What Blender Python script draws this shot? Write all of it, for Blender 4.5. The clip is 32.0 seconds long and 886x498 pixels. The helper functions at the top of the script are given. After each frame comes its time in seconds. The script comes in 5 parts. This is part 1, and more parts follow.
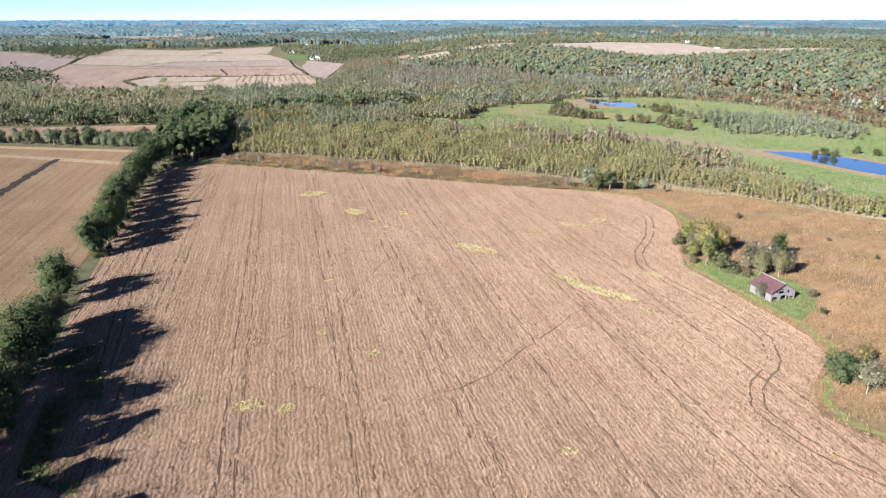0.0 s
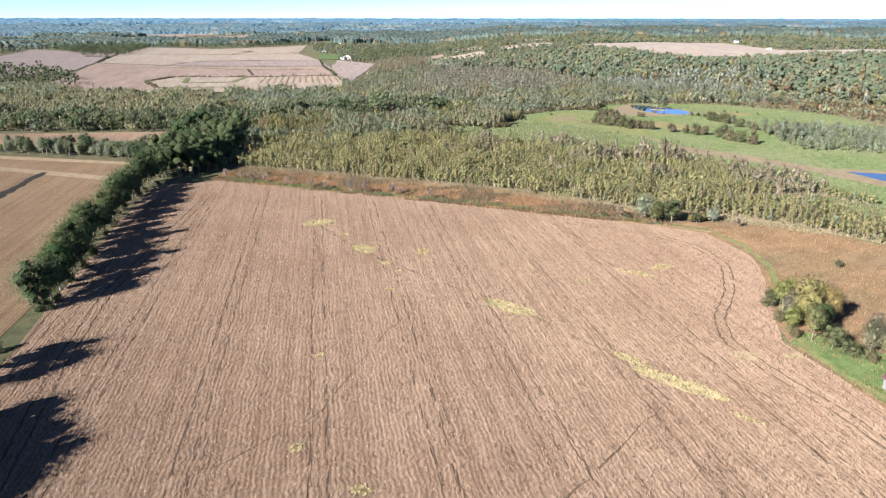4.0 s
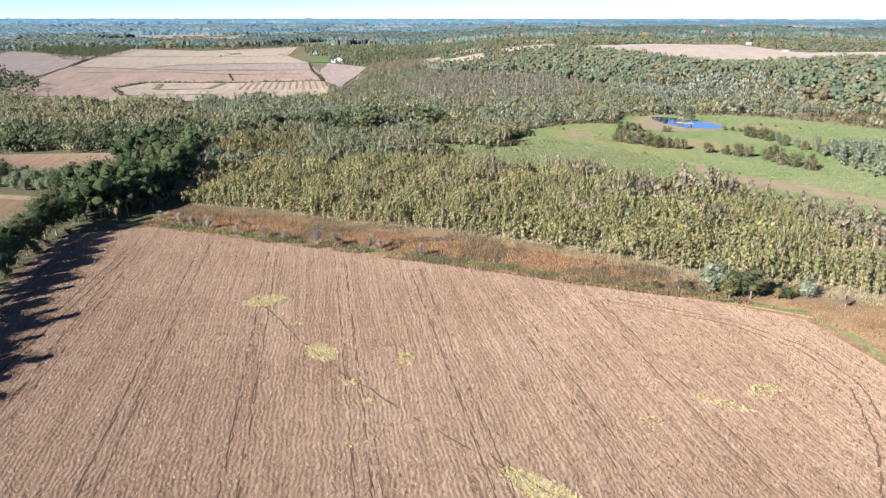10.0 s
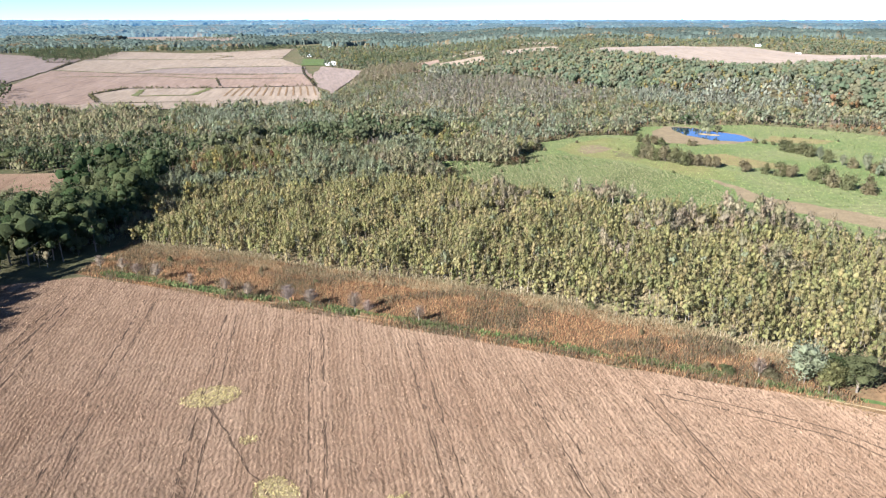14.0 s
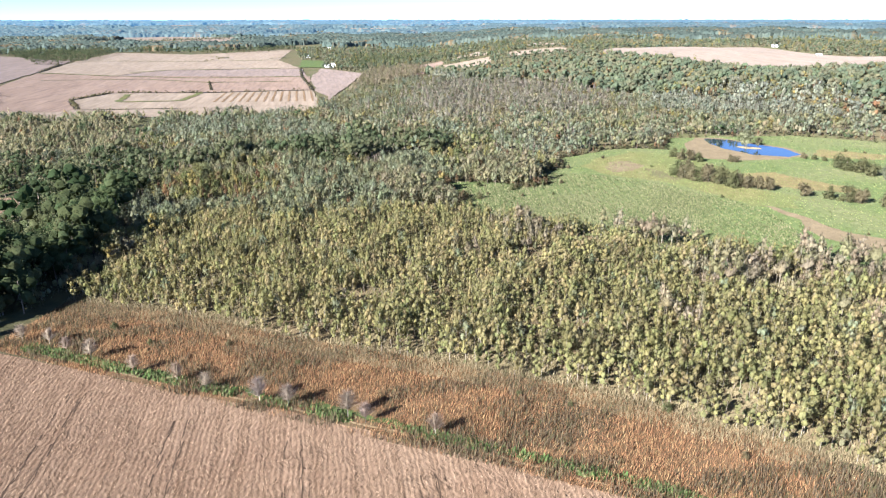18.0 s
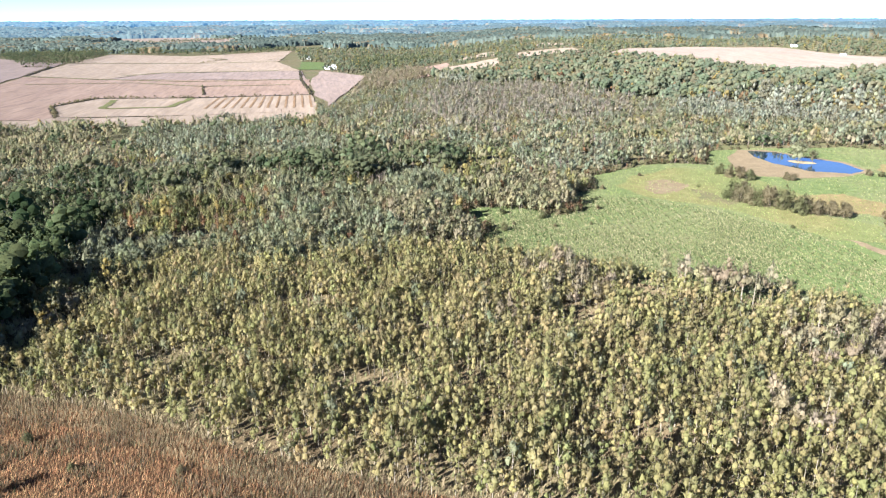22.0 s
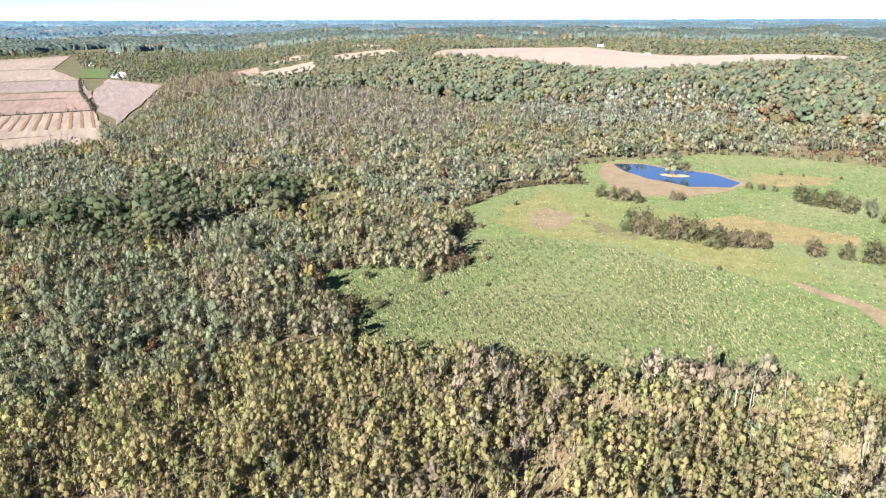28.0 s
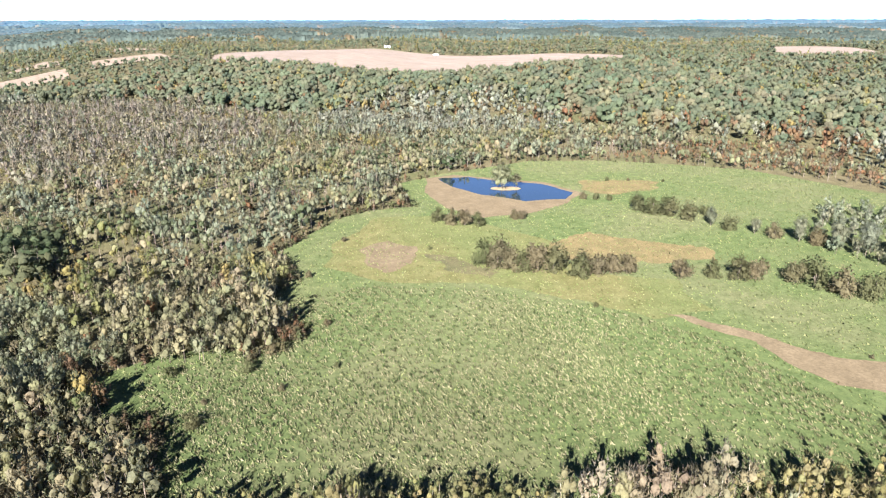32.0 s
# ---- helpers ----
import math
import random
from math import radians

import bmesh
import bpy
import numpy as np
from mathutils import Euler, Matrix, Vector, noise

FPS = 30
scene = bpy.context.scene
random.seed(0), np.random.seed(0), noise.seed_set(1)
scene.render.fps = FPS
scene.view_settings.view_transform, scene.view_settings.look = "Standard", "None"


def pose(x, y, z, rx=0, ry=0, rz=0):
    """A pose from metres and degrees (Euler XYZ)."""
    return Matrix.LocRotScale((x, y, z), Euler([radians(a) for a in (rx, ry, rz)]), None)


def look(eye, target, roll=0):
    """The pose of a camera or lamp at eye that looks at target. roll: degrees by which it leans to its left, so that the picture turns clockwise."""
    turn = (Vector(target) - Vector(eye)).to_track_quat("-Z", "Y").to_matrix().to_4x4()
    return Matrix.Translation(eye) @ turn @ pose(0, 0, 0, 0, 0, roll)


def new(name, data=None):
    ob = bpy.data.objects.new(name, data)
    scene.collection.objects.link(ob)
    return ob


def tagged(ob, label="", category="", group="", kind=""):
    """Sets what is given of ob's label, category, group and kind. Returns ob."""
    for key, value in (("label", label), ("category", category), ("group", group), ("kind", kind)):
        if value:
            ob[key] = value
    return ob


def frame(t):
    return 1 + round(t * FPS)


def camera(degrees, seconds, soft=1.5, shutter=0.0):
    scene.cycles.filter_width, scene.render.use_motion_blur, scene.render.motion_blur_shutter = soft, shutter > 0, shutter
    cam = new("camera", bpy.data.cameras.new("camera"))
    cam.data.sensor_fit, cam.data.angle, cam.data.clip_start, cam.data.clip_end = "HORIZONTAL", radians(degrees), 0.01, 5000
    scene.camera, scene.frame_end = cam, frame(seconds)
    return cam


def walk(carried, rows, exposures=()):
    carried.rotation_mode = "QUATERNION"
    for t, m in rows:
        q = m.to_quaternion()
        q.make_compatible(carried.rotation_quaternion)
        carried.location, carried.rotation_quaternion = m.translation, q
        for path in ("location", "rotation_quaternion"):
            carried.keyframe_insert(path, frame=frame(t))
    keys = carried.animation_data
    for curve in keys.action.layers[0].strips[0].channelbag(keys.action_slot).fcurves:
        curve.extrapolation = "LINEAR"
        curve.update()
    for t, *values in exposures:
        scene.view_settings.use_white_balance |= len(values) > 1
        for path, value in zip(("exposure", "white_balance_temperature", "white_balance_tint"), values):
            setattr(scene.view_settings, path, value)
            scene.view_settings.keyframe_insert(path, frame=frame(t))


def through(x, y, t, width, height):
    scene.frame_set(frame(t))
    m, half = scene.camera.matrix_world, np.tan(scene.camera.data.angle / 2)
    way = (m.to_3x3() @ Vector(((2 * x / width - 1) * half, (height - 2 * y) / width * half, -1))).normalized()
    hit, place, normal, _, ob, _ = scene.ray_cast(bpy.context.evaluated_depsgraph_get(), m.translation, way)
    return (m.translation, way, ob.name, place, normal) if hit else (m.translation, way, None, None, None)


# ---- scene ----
# Aerial flight over a crop field towards a wooded wetland with a pond.
cam = camera(64.86, 32.0, soft=1.15)
# seconds, x, y, height, heading to the right, tilt down, roll
FLIGHT = [
    (0, 0.00, 0.00, 59.06, 0.005, 18.276, -0.051),
    (1, 0.43, 10.19, 59.04, -0.920, 18.335, -0.004),
    (2, 0.89, 20.37, 59.02, -1.948, 18.382, 0.034),
    (3, 1.28, 30.56, 58.99, -2.688, 18.393, 0.043),
    (4, 1.47, 40.76, 58.97, -2.827, 18.389, 0.046),
    (5, 1.42, 51.01, 58.94, -2.746, 18.381, 0.060),
    (6, 1.20, 61.28, 58.90, -2.743, 18.375, 0.080),
    (8, 0.45, 81.69, 58.85, -2.568, 18.404, 0.124),
    (10, -0.55, 101.65, 58.83, -2.646, 18.358, 0.021),
    (12, -1.89, 121.55, 58.82, -2.593, 18.313, -0.041),
    (14, -3.51, 141.78, 58.84, -2.495, 18.261, -0.018),
    (16, -5.66, 162.02, 58.88, -2.586, 18.239, -0.116),
    (18, -8.81, 182.05, 58.97, -2.619, 18.280, -0.065),
    (20, -12.22, 201.89, 58.95, -2.654, 18.276, -0.151),
    (22, -15.29, 221.42, 58.50, -2.817, 18.275, -0.243),
    (23, -16.75, 231.11, 58.24, -2.857, 18.217, -0.235),
    (24, -18.12, 240.82, 58.07, -2.555, 18.166, -0.213),
    (25, -19.57, 250.57, 58.03, -1.018, 18.184, -0.206),
    (26, -21.04, 260.33, 58.08, 2.271, 18.222, -0.198),
    (27, -22.23, 270.07, 58.16, 6.944, 18.251, -0.173),
    (28, -22.81, 279.76, 58.22, 12.385, 18.274, -0.155),
    (29, -22.54, 289.37, 58.27, 17.330, 18.279, -0.186),
    (30, -21.64, 298.93, 58.31, 21.326, 18.278, -0.208),
    (31, -20.50, 308.46, 58.36, 25.665, 18.274, -0.161),
    (32, -19.48, 318.01, 58.41, 29.757, 18.268, -0.093),
]


def flight_pose(x, y, z, heading, tilt, roll):
    h, p = radians(heading), radians(tilt)
    ahead = Vector((math.sin(h) * math.cos(p), math.cos(h) * math.cos(p), -math.sin(p)))
    return look((x, y, z), Vector((x, y, z)) + ahead, roll)


walk(cam, [(t, flight_pose(*row)) for t, *row in FLIGHT], [(0, 1.87, 5700, 9), (13, 1.96, 5680, 9), (22, 2.24, 5720, 10), (32, 2.06, 5880, 12)])

# ---- light ----
SUN_AZIMUTH, SUN_HEIGHT = 224.0, 27.0  # compass degrees from +y, clockwise; degrees above the horizon
world = bpy.data.worlds.new("sky")
scene.world = world
world.use_nodes = True
sky_nodes = world.node_tree
sky = sky_nodes.nodes.new("ShaderNodeTexSky")
sky.sky_type, sky.sun_disc = "NISHITA", False
sky.sun_elevation, sky.sun_rotation = radians(SUN_HEIGHT), radians(SUN_AZIMUTH)
sky.altitude, sky.air_density, sky.dust_density, sky.ozone_density = 12000, 1.0, 0.0, 1.8
background = sky_nodes.nodes["Background"]
background.inputs["Strength"].default_value = 0.1
sky_nodes.links.new(sky.outputs[0], background.inputs["Color"])
sun = new("sun", bpy.data.lights.new("sun", "SUN"))
sun.data.energy, sun.data.angle, sun.data.color = 5.0, radians(0.6), (1.0, 0.94, 0.86)
a, e = radians(SUN_AZIMUTH), radians(SUN_HEIGHT)
toward_sun = Vector((math.sin(a) * math.cos(e), math.cos(a) * math.cos(e), math.sin(e)))
sun.matrix_world = look(toward_sun * 400, (0, 0, 0))


# ---- materials ----
def material(name, rough=0.85, spec=0.2, mat=0.0):
    m = bpy.data.materials.new(name)
    m.use_nodes = True
    b = m.node_tree.nodes["Principled BSDF"]
    b.inputs["Roughness"].default_value = rough
    b.inputs["Specular IOR Level"].default_value = spec
    b.inputs["Diffuse Roughness"].default_value = mat
    return m, m.node_tree, b


def add(tree, kind, **values):
    n = tree.nodes.new(kind)
    for key, value in values.items():
        n.inputs[key].default_value = value
    return n


def coords(tree, turn=0.0, stretch=(1, 1, 1)):
    """Places in metres, turned about z and then stretched."""
    geo = add(tree, "ShaderNodeNewGeometry")
    spin = add(tree, "ShaderNodeMapping", Rotation=(0, 0, radians(turn)))
    size = add(tree, "ShaderNodeMapping", Scale=stretch)
    tree.links.new(geo.outputs["Position"], spin.inputs["Vector"])
    tree.links.new(spin.outputs[0], size.inputs["Vector"])
    return size.outputs[0]


def noise_of(tree, where, scale, detail=4.0, rough=0.6, warp=0.0):
    n = add(tree, "ShaderNodeTexNoise", Scale=scale, Detail=detail, Roughness=rough, Distortion=warp)
    tree.links.new(where, n.inputs["Vector"])
    return n.outputs["Fac"]


def ramp(tree, fac, stops):
    n = tree.nodes.new("ShaderNodeValToRGB")
    els = n.color_ramp.elements
    while len(els) < len(stops):
        els.new(0.5)
    for el, (at, colour) in zip(els, stops):
        el.position, el.color = at, (*colour, 1)
    tree.links.new(fac, n.inputs["Fac"])
    return n.outputs["Color"]


def mixed(tree, fac, a, b, how="MIX"):
    n = tree.nodes.new("ShaderNodeMix")
    n.data_type, n.blend_type = "RGBA", how
    for socket, value in ((n.inputs[0], fac), (n.inputs[6], a), (n.inputs[7], b)):
        if isinstance(value, (int, float)):
            socket.default_value = value
        elif isinstance(value, tuple):
            socket.default_value = (*value, 1)
        else:
            tree.links.new(value, socket)
    return n.outputs[2]


def relief(tree, b, height, strength, distance):
    n = add(tree, "ShaderNodeBump", Strength=strength, Distance=distance)
    tree.links.new(height, n.inputs["Height"])
    tree.links.new(n.outputs[0], b.inputs["Normal"])


def soil_like(name, stops, big=0.02, mid=0.25, fine=2.5, turn=0.0, stretch=(1, 1, 1), bump=0.5, deep=0.3, second=None, lines=0.0, low=0.62, high=1.25):
    """Ground with patches at a large scale, mottling and fine relief, along rows if stretched."""
    m, tree, b = material(name, 0.95, 0.1, 1.0)
    plain, rows = coords(tree), coords(tree, turn, stretch)
    patches = noise_of(tree, plain, big, 4)
    mottle = noise_of(tree, rows, mid, 6, 0.65)
    grain = noise_of(tree, rows, fine, 5, 0.7, 0.6)
    colour = ramp(tree, mottle, stops)
    if second:
        colour = mixed(tree, ramp(tree, patches, [(0.42, (0, 0, 0)), (0.62, (1, 1, 1))]), colour, ramp(tree, mottle, second))
    shade = ramp(tree, grain, [(0.25, (low, low, low)), (0.7, (high, high, high))])
    colour = mixed(tree, 1.0, colour, shade, "MULTIPLY")
    if lines:
        streak = noise_of(tree, coords(tree, turn, (1, 0.012, 1)), lines, 3, 0.7)
        colour = mixed(tree, 1.0, colour, ramp(tree, streak, [(0.33, (0.84, 0.84, 0.84)), (0.5, (1.03, 1.03, 1.03))]), "MULTIPLY")
    tree.links.new(colour, b.inputs["Base Color"])
    relief(tree, b, grain, bump, deep)
    return m


def row_soil(name, gap, sway, stops, furrow, deep):
    """Field lying in rows: wavering rows with stalks pushed over to both sides, stained at a large scale."""
    m, tree, b = material(name, 0.95, 0.08, 1.0)
    along = coords(tree, ROW_TURN)
    rows = add(tree, "ShaderNodeTexWave", Scale=0.314 / gap, Distortion=sway, Detail=3.0)
    rows.inputs["Detail Scale"].default_value = 0.35 * gap
    rows.inputs["Detail Roughness"].default_value = 0.75
    tree.links.new(along, rows.inputs["Vector"])
    lean_a = noise_of(tree, coords(tree, ROW_TURN + 38, (1, 0.2, 1)), 2.6, 4, 0.65, 0.8)
    lean_b = noise_of(tree, coords(tree, ROW_TURN - 34, (1, 0.2, 1)), 2.6, 4, 0.65, 0.8)
    side = ramp(tree, noise_of(tree, coords(tree, ROW_TURN, (1, 0.25, 1)), 0.35, 2), [(0.42, (0, 0, 0)), (0.58, (1, 1, 1))])
    stalks = mixed(tree, side, lean_a, lean_b)
    streaks = noise_of(tree, coords(tree, ROW_TURN, (1, 0.02, 1)), 0.55, 3, 0.6)
    stains = noise_of(tree, coords(tree), 0.035, 4, 0.6)
    colour = ramp(tree, stalks, stops)
    colour = mixed(tree, 1.0, colour, ramp(tree, rows.outputs["Fac"], [(0.05, (furrow, furrow, furrow)), (0.45, (1.06, 1.06, 1.06))]), "MULTIPLY")
    colour = mixed(tree, 1.0, colour, ramp(tree, streaks, [(0.35, (0.84, 0.82, 0.8)), (0.55, (1.06, 1.06, 1.06))]), "MULTIPLY")
    colour = mixed(tree, 1.0, colour, ramp(tree, stains, [(0.35, (0.9, 0.87, 0.85)), (0.65, (1.07, 1.08, 1.08))]), "MULTIPLY")
    tree.links.new(colour, b.inputs["Base Color"])
    height = mixed(tree, 0.82, rows.outputs["Fac"], stalks)
    relief(tree, b, height, 0.75, deep)
    return m


ROW_TURN = -12.6
M_GROUND = soil_like("earth", [(0.3, (0.054, 0.045, 0.024)), (0.7, (0.115, 0.094, 0.05))], second=[(0.3, (0.047, 0.05, 0.023)), (0.7, (0.09, 0.083, 0.036))])
M_CROP = row_soil("dry_crop", 0.76, 11.0, [(0.3, (0.111, 0.071, 0.044)), (0.5, (0.18, 0.118, 0.077)), (0.72, (0.248, 0.169, 0.11))], 0.84, 0.34)
M_STUBBLE = row_soil("stubble", 0.76, 3.0, [(0.3, (0.096, 0.059, 0.034)), (0.5, (0.141, 0.092, 0.052)), (0.72, (0.192, 0.133, 0.074))], 0.8, 0.15)
M_TAN = soil_like("pale_stubble", [(0.3, (0.166, 0.119, 0.068)), (0.7, (0.23, 0.169, 0.097))], 0.02, 0.3, 2, ROW_TURN, (1, 0.1, 1))
M_PRAIRIE = soil_like("prairie_earth", [(0.3, (0.088, 0.052, 0.026)), (0.7, (0.161, 0.098, 0.052))], 0.05, 0.25, 2.2, ROW_TURN + 70, (1, 0.4, 1), second=[(0.3, (0.062, 0.042, 0.024)), (0.7, (0.114, 0.081, 0.042))])
M_STRAW = soil_like("straw_earth", [(0.3, (0.13, 0.104, 0.05)), (0.7, (0.209, 0.169, 0.094))], 0.05, 0.4, 2.0, second=[(0.3, (0.101, 0.072, 0.04)), (0.7, (0.151, 0.108, 0.058))])
M_MEADOW = soil_like("meadow_grass", [(0.3, (0.044, 0.061, 0.02)), (0.7, (0.085, 0.101, 0.038))], 0.02, 0.35, 1.5, second=[(0.3, (0.064, 0.07, 0.029)), (0.7, (0.112, 0.109, 0.053))])
M_GREEN = soil_like("green_grass", [(0.3, (0.035, 0.055, 0.017)), (0.7, (0.087, 0.105, 0.036))], 0.06, 0.4, 2.0)
M_MUD = soil_like("mud", [(0.3, (0.086, 0.065, 0.038)), (0.7, (0.129, 0.098, 0.059))], 0.05, 0.2, 1.5, bump=0.2, deep=0.1)
M_RUST = soil_like("rust_sedge", [(0.3, (0.079, 0.069, 0.03)), (0.7, (0.139, 0.102, 0.048))], 0.06, 0.2, 1.5)
M_TRACK = soil_like("wheel_track_soil", [(0.3, (0.04, 0.026, 0.017)), (0.7, (0.094, 0.062, 0.04))], 0.05, 0.8, 2.5, bump=0.5, deep=0.2)
# Near-black soil colour that stands in for the shade inside a ditch.
M_SHADE_SOIL = soil_like("shade_dark_soil", [(0.3, (0.016, 0.014, 0.011)), (0.7, (0.036, 0.03, 0.022))], 0.05, 0.8, 2.5)
M_FARPINK = soil_like("far_field_pink", [(0.3, (0.15, 0.103, 0.076)), (0.7, (0.185, 0.131, 0.097))], 0.008, 0.05, 0.3, ROW_TURN, (1, 0.1, 1), 0.1)
M_FARTAN = soil_like("far_field_tan", [(0.3, (0.17, 0.129, 0.092)), (0.7, (0.204, 0.158, 0.116))], 0.008, 0.05, 0.3, ROW_TURN, (1, 0.1, 1), 0.1)
M_FARPALE = soil_like("far_field_pale", [(0.3, (0.147, 0.114, 0.088)), (0.7, (0.174, 0.137, 0.106))], 0.008, 0.05, 0.3, ROW_TURN, (1, 0.1, 1), 0.1)
M_FARGREY = soil_like("far_field_grey", [(0.3, (0.143, 0.107, 0.087)), (0.7, (0.171, 0.131, 0.108))], 0.008, 0.05, 0.3, ROW_TURN, (1, 0.1, 1), 0.1)


def leaf_material(name, through=0.33, grain=3.2, low=0.76, high=1.18, bump=0.6, deep=0.25):
    """Foliage: the tree's own tint, mottled to imitate lit leaves and dark gaps, with leaf-sized relief."""
    m, tree, b = material(name, 0.85, 0.04, 0.4)
    tint = tree.nodes.new("ShaderNodeAttribute")
    tint.attribute_name = "tint"
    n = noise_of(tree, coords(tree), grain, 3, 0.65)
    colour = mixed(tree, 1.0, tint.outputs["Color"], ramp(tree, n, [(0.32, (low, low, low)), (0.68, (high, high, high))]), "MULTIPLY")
    tree.links.new(colour, b.inputs["Base Color"])
    outward = tree.nodes.new("ShaderNodeAttribute")
    outward.attribute_name = "outward"
    turned = tree.nodes.new("ShaderNodeVectorTransform")
    turned.vector_type, turned.convert_from, turned.convert_to = "NORMAL", "OBJECT", "WORLD"
    tree.links.new(outward.outputs["Vector"], turned.inputs[0])
    facing = turned.outputs[0]
    if bump:
        r = add(tree, "ShaderNodeBump", Strength=bump, Distance=deep)
        tree.links.new(n, r.inputs["Height"])
        tree.links.new(facing, r.inputs["Normal"])
        facing = r.outputs[0]
    tree.links.new(facing, b.inputs["Normal"])
    if through:
        back = tree.nodes.new("ShaderNodeBsdfTranslucent")
        tree.links.new(colour, back.inputs["Color"])
        mix = add(tree, "ShaderNodeMixShader", Fac=through)
        tree.links.new(b.outputs[0], mix.inputs[1])
        tree.links.new(back.outputs[0], mix.inputs[2])
        tree.links.new(mix.outputs[0], tree.nodes["Material Output"].inputs["Surface"])
    return m


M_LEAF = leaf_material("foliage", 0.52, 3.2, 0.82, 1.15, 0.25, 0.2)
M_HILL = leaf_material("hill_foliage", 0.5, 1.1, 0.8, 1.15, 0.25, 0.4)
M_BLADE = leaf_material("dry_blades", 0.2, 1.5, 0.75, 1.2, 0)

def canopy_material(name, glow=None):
    """Canopy far off: a haze-blued tint, mottled crown by crown; the farthest emits a little blue in place of airlight.
    """
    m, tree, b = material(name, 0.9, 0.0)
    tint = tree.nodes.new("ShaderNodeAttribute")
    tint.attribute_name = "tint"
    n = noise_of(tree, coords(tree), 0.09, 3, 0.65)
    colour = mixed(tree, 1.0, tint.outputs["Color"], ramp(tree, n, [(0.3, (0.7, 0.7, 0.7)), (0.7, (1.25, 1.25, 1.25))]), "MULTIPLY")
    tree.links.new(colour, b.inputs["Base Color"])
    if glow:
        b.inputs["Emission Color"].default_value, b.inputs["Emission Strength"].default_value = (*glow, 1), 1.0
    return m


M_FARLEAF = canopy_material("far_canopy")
# Blue haze over the two farthest bands is put in as emission.
M_HAZE = canopy_material("hazy_distance", (0.014, 0.031, 0.052))
M_HORIZON_HAZE = canopy_material("horizon_haze", (0.022, 0.056, 0.1))


def bark_material(name, low, high):
    m, tree, b = material(name, 0.9, 0.1)
    where = coords(tree, 0, (1, 1, 0.3))
    n = noise_of(tree, where, 6, 4)
    tree.links.new(ramp(tree, n, [(0.3, low), (0.7, high)]), b.inputs["Base Color"])
    relief(tree, b, n, 0.4, 0.05)
    return m


M_BARK = bark_material("bark", (0.13, 0.1, 0.075), (0.27, 0.22, 0.17))
M_PALEBARK = bark_material("pale_bark", (0.22, 0.185, 0.14), (0.36, 0.31, 0.24))


def water_material():
    m, tree, b = material("still_water", 0.06, 0.5)
    b.inputs["Base Color"].default_value = (0.025, 0.04, 0.05, 1)
    n = noise_of(tree, coords(tree), 1.2, 3)
    relief(tree, b, n, 0.02, 0.05)
    return m


M_WATER = water_material()

# ---- the lie of the land ----


def smooth(v):
    v = np.clip(v, 0, 1)
    return v * v * (3 - 2 * v)


def land(x, y):
    """Height of the ground: flat bottomland, a wooded bluff, and land that rises to the horizon."""
    x, y = np.asarray(x, float), np.asarray(y, float)
    s = 0.756 * (x + 41) + 0.655 * (y - 881)
    bluff = 19 * smooth(s / 230) * smooth((x + 140) / 260)
    bluff = bluff + smooth((s - 40) / 150) * smooth((x - 50) / 200) * 5 * np.sin(x / 62 + 0.5) * np.cos(y / 75 + 1.0)
    far = smooth((np.hypot(x, y - 200) - 1700) / 3050)
    return bluff * (1 - far) + 41 * far


rng = np.random.default_rng(7)


def inside(outline, x, y):
    x, y = np.asarray(x, float), np.asarray(y, float)
    hit = np.zeros(x.shape, bool)
    for (ax, ay), (bx, by) in zip(outline, outline[1:] + outline[:1]):
        if ay != by:
            hit ^= ((ay > y) != (by > y)) & (x < (bx - ax) * (y - ay) / (by - ay) + ax)
    return hit


def roughened(outline, step, wobble, seed):
    """The outline with its edges broken into short pieces that wander a little."""
    pts, r = [], random.Random(seed)
    for a, b in zip(outline, outline[1:] + outline[:1]):
        a, b = Vector(a), Vector(b)
        n = max(1, int((b - a).length / step))
        for i in range(n):
            p = a.lerp(b, i / n)
            off = noise.noise_vector((p.x * 0.13, p.y * 0.13, seed)) + 0.5 * noise.noise_vector((p.x * 0.5, p.y * 0.5, seed + 9))
            pts.append((p.x + off.x * wobble, p.y + off.y * wobble))
    return pts


def link(name, bm, mat, parent=None):
    me = bpy.data.meshes.new(name)
    bm.to_mesh(me)
    bm.free()
    for m in mat if isinstance(mat, (list, tuple)) else [mat]:
        me.materials.append(m)
    ob = new(name, me)
    ob.parent = parent
    return ob


def part(name, bm, mat, parent, label=""):
    return tagged(link(name, bm, mat, parent), label)


def region(name, outline, lift, mat, label, category, step=4.0, wobble=0.8, seed=1, on_land=False):
    """A patch of ground of its own cover, lying just over the ground sheet."""
    pts = roughened(outline, step, wobble, seed)
    bm = bmesh.new()
    f = bm.faces.new([bm.verts.new((x, y, 0)) for x, y in pts])
    bmesh.ops.triangulate(bm, faces=[f])
    if on_land:
        for _ in range(3):
            bmesh.ops.subdivide_edges(bm, edges=[e for e in bm.edges if e.calc_length() > 40], cuts=1)
            bmesh.ops.triangulate(bm, faces=bm.faces[:])
    bmesh.ops.recalc_face_normals(bm, faces=bm.faces[:])
    if bm.faces and sum(f.normal.z for f in bm.faces) < 0:
        bmesh.ops.reverse_faces(bm, faces=bm.faces[:])
    for v in bm.verts:
        v.co.z = (float(land(v.co.x, v.co.y)) if on_land else 0.0) + lift
    return tagged(link(name, bm, mat), label, category, kind="structure")


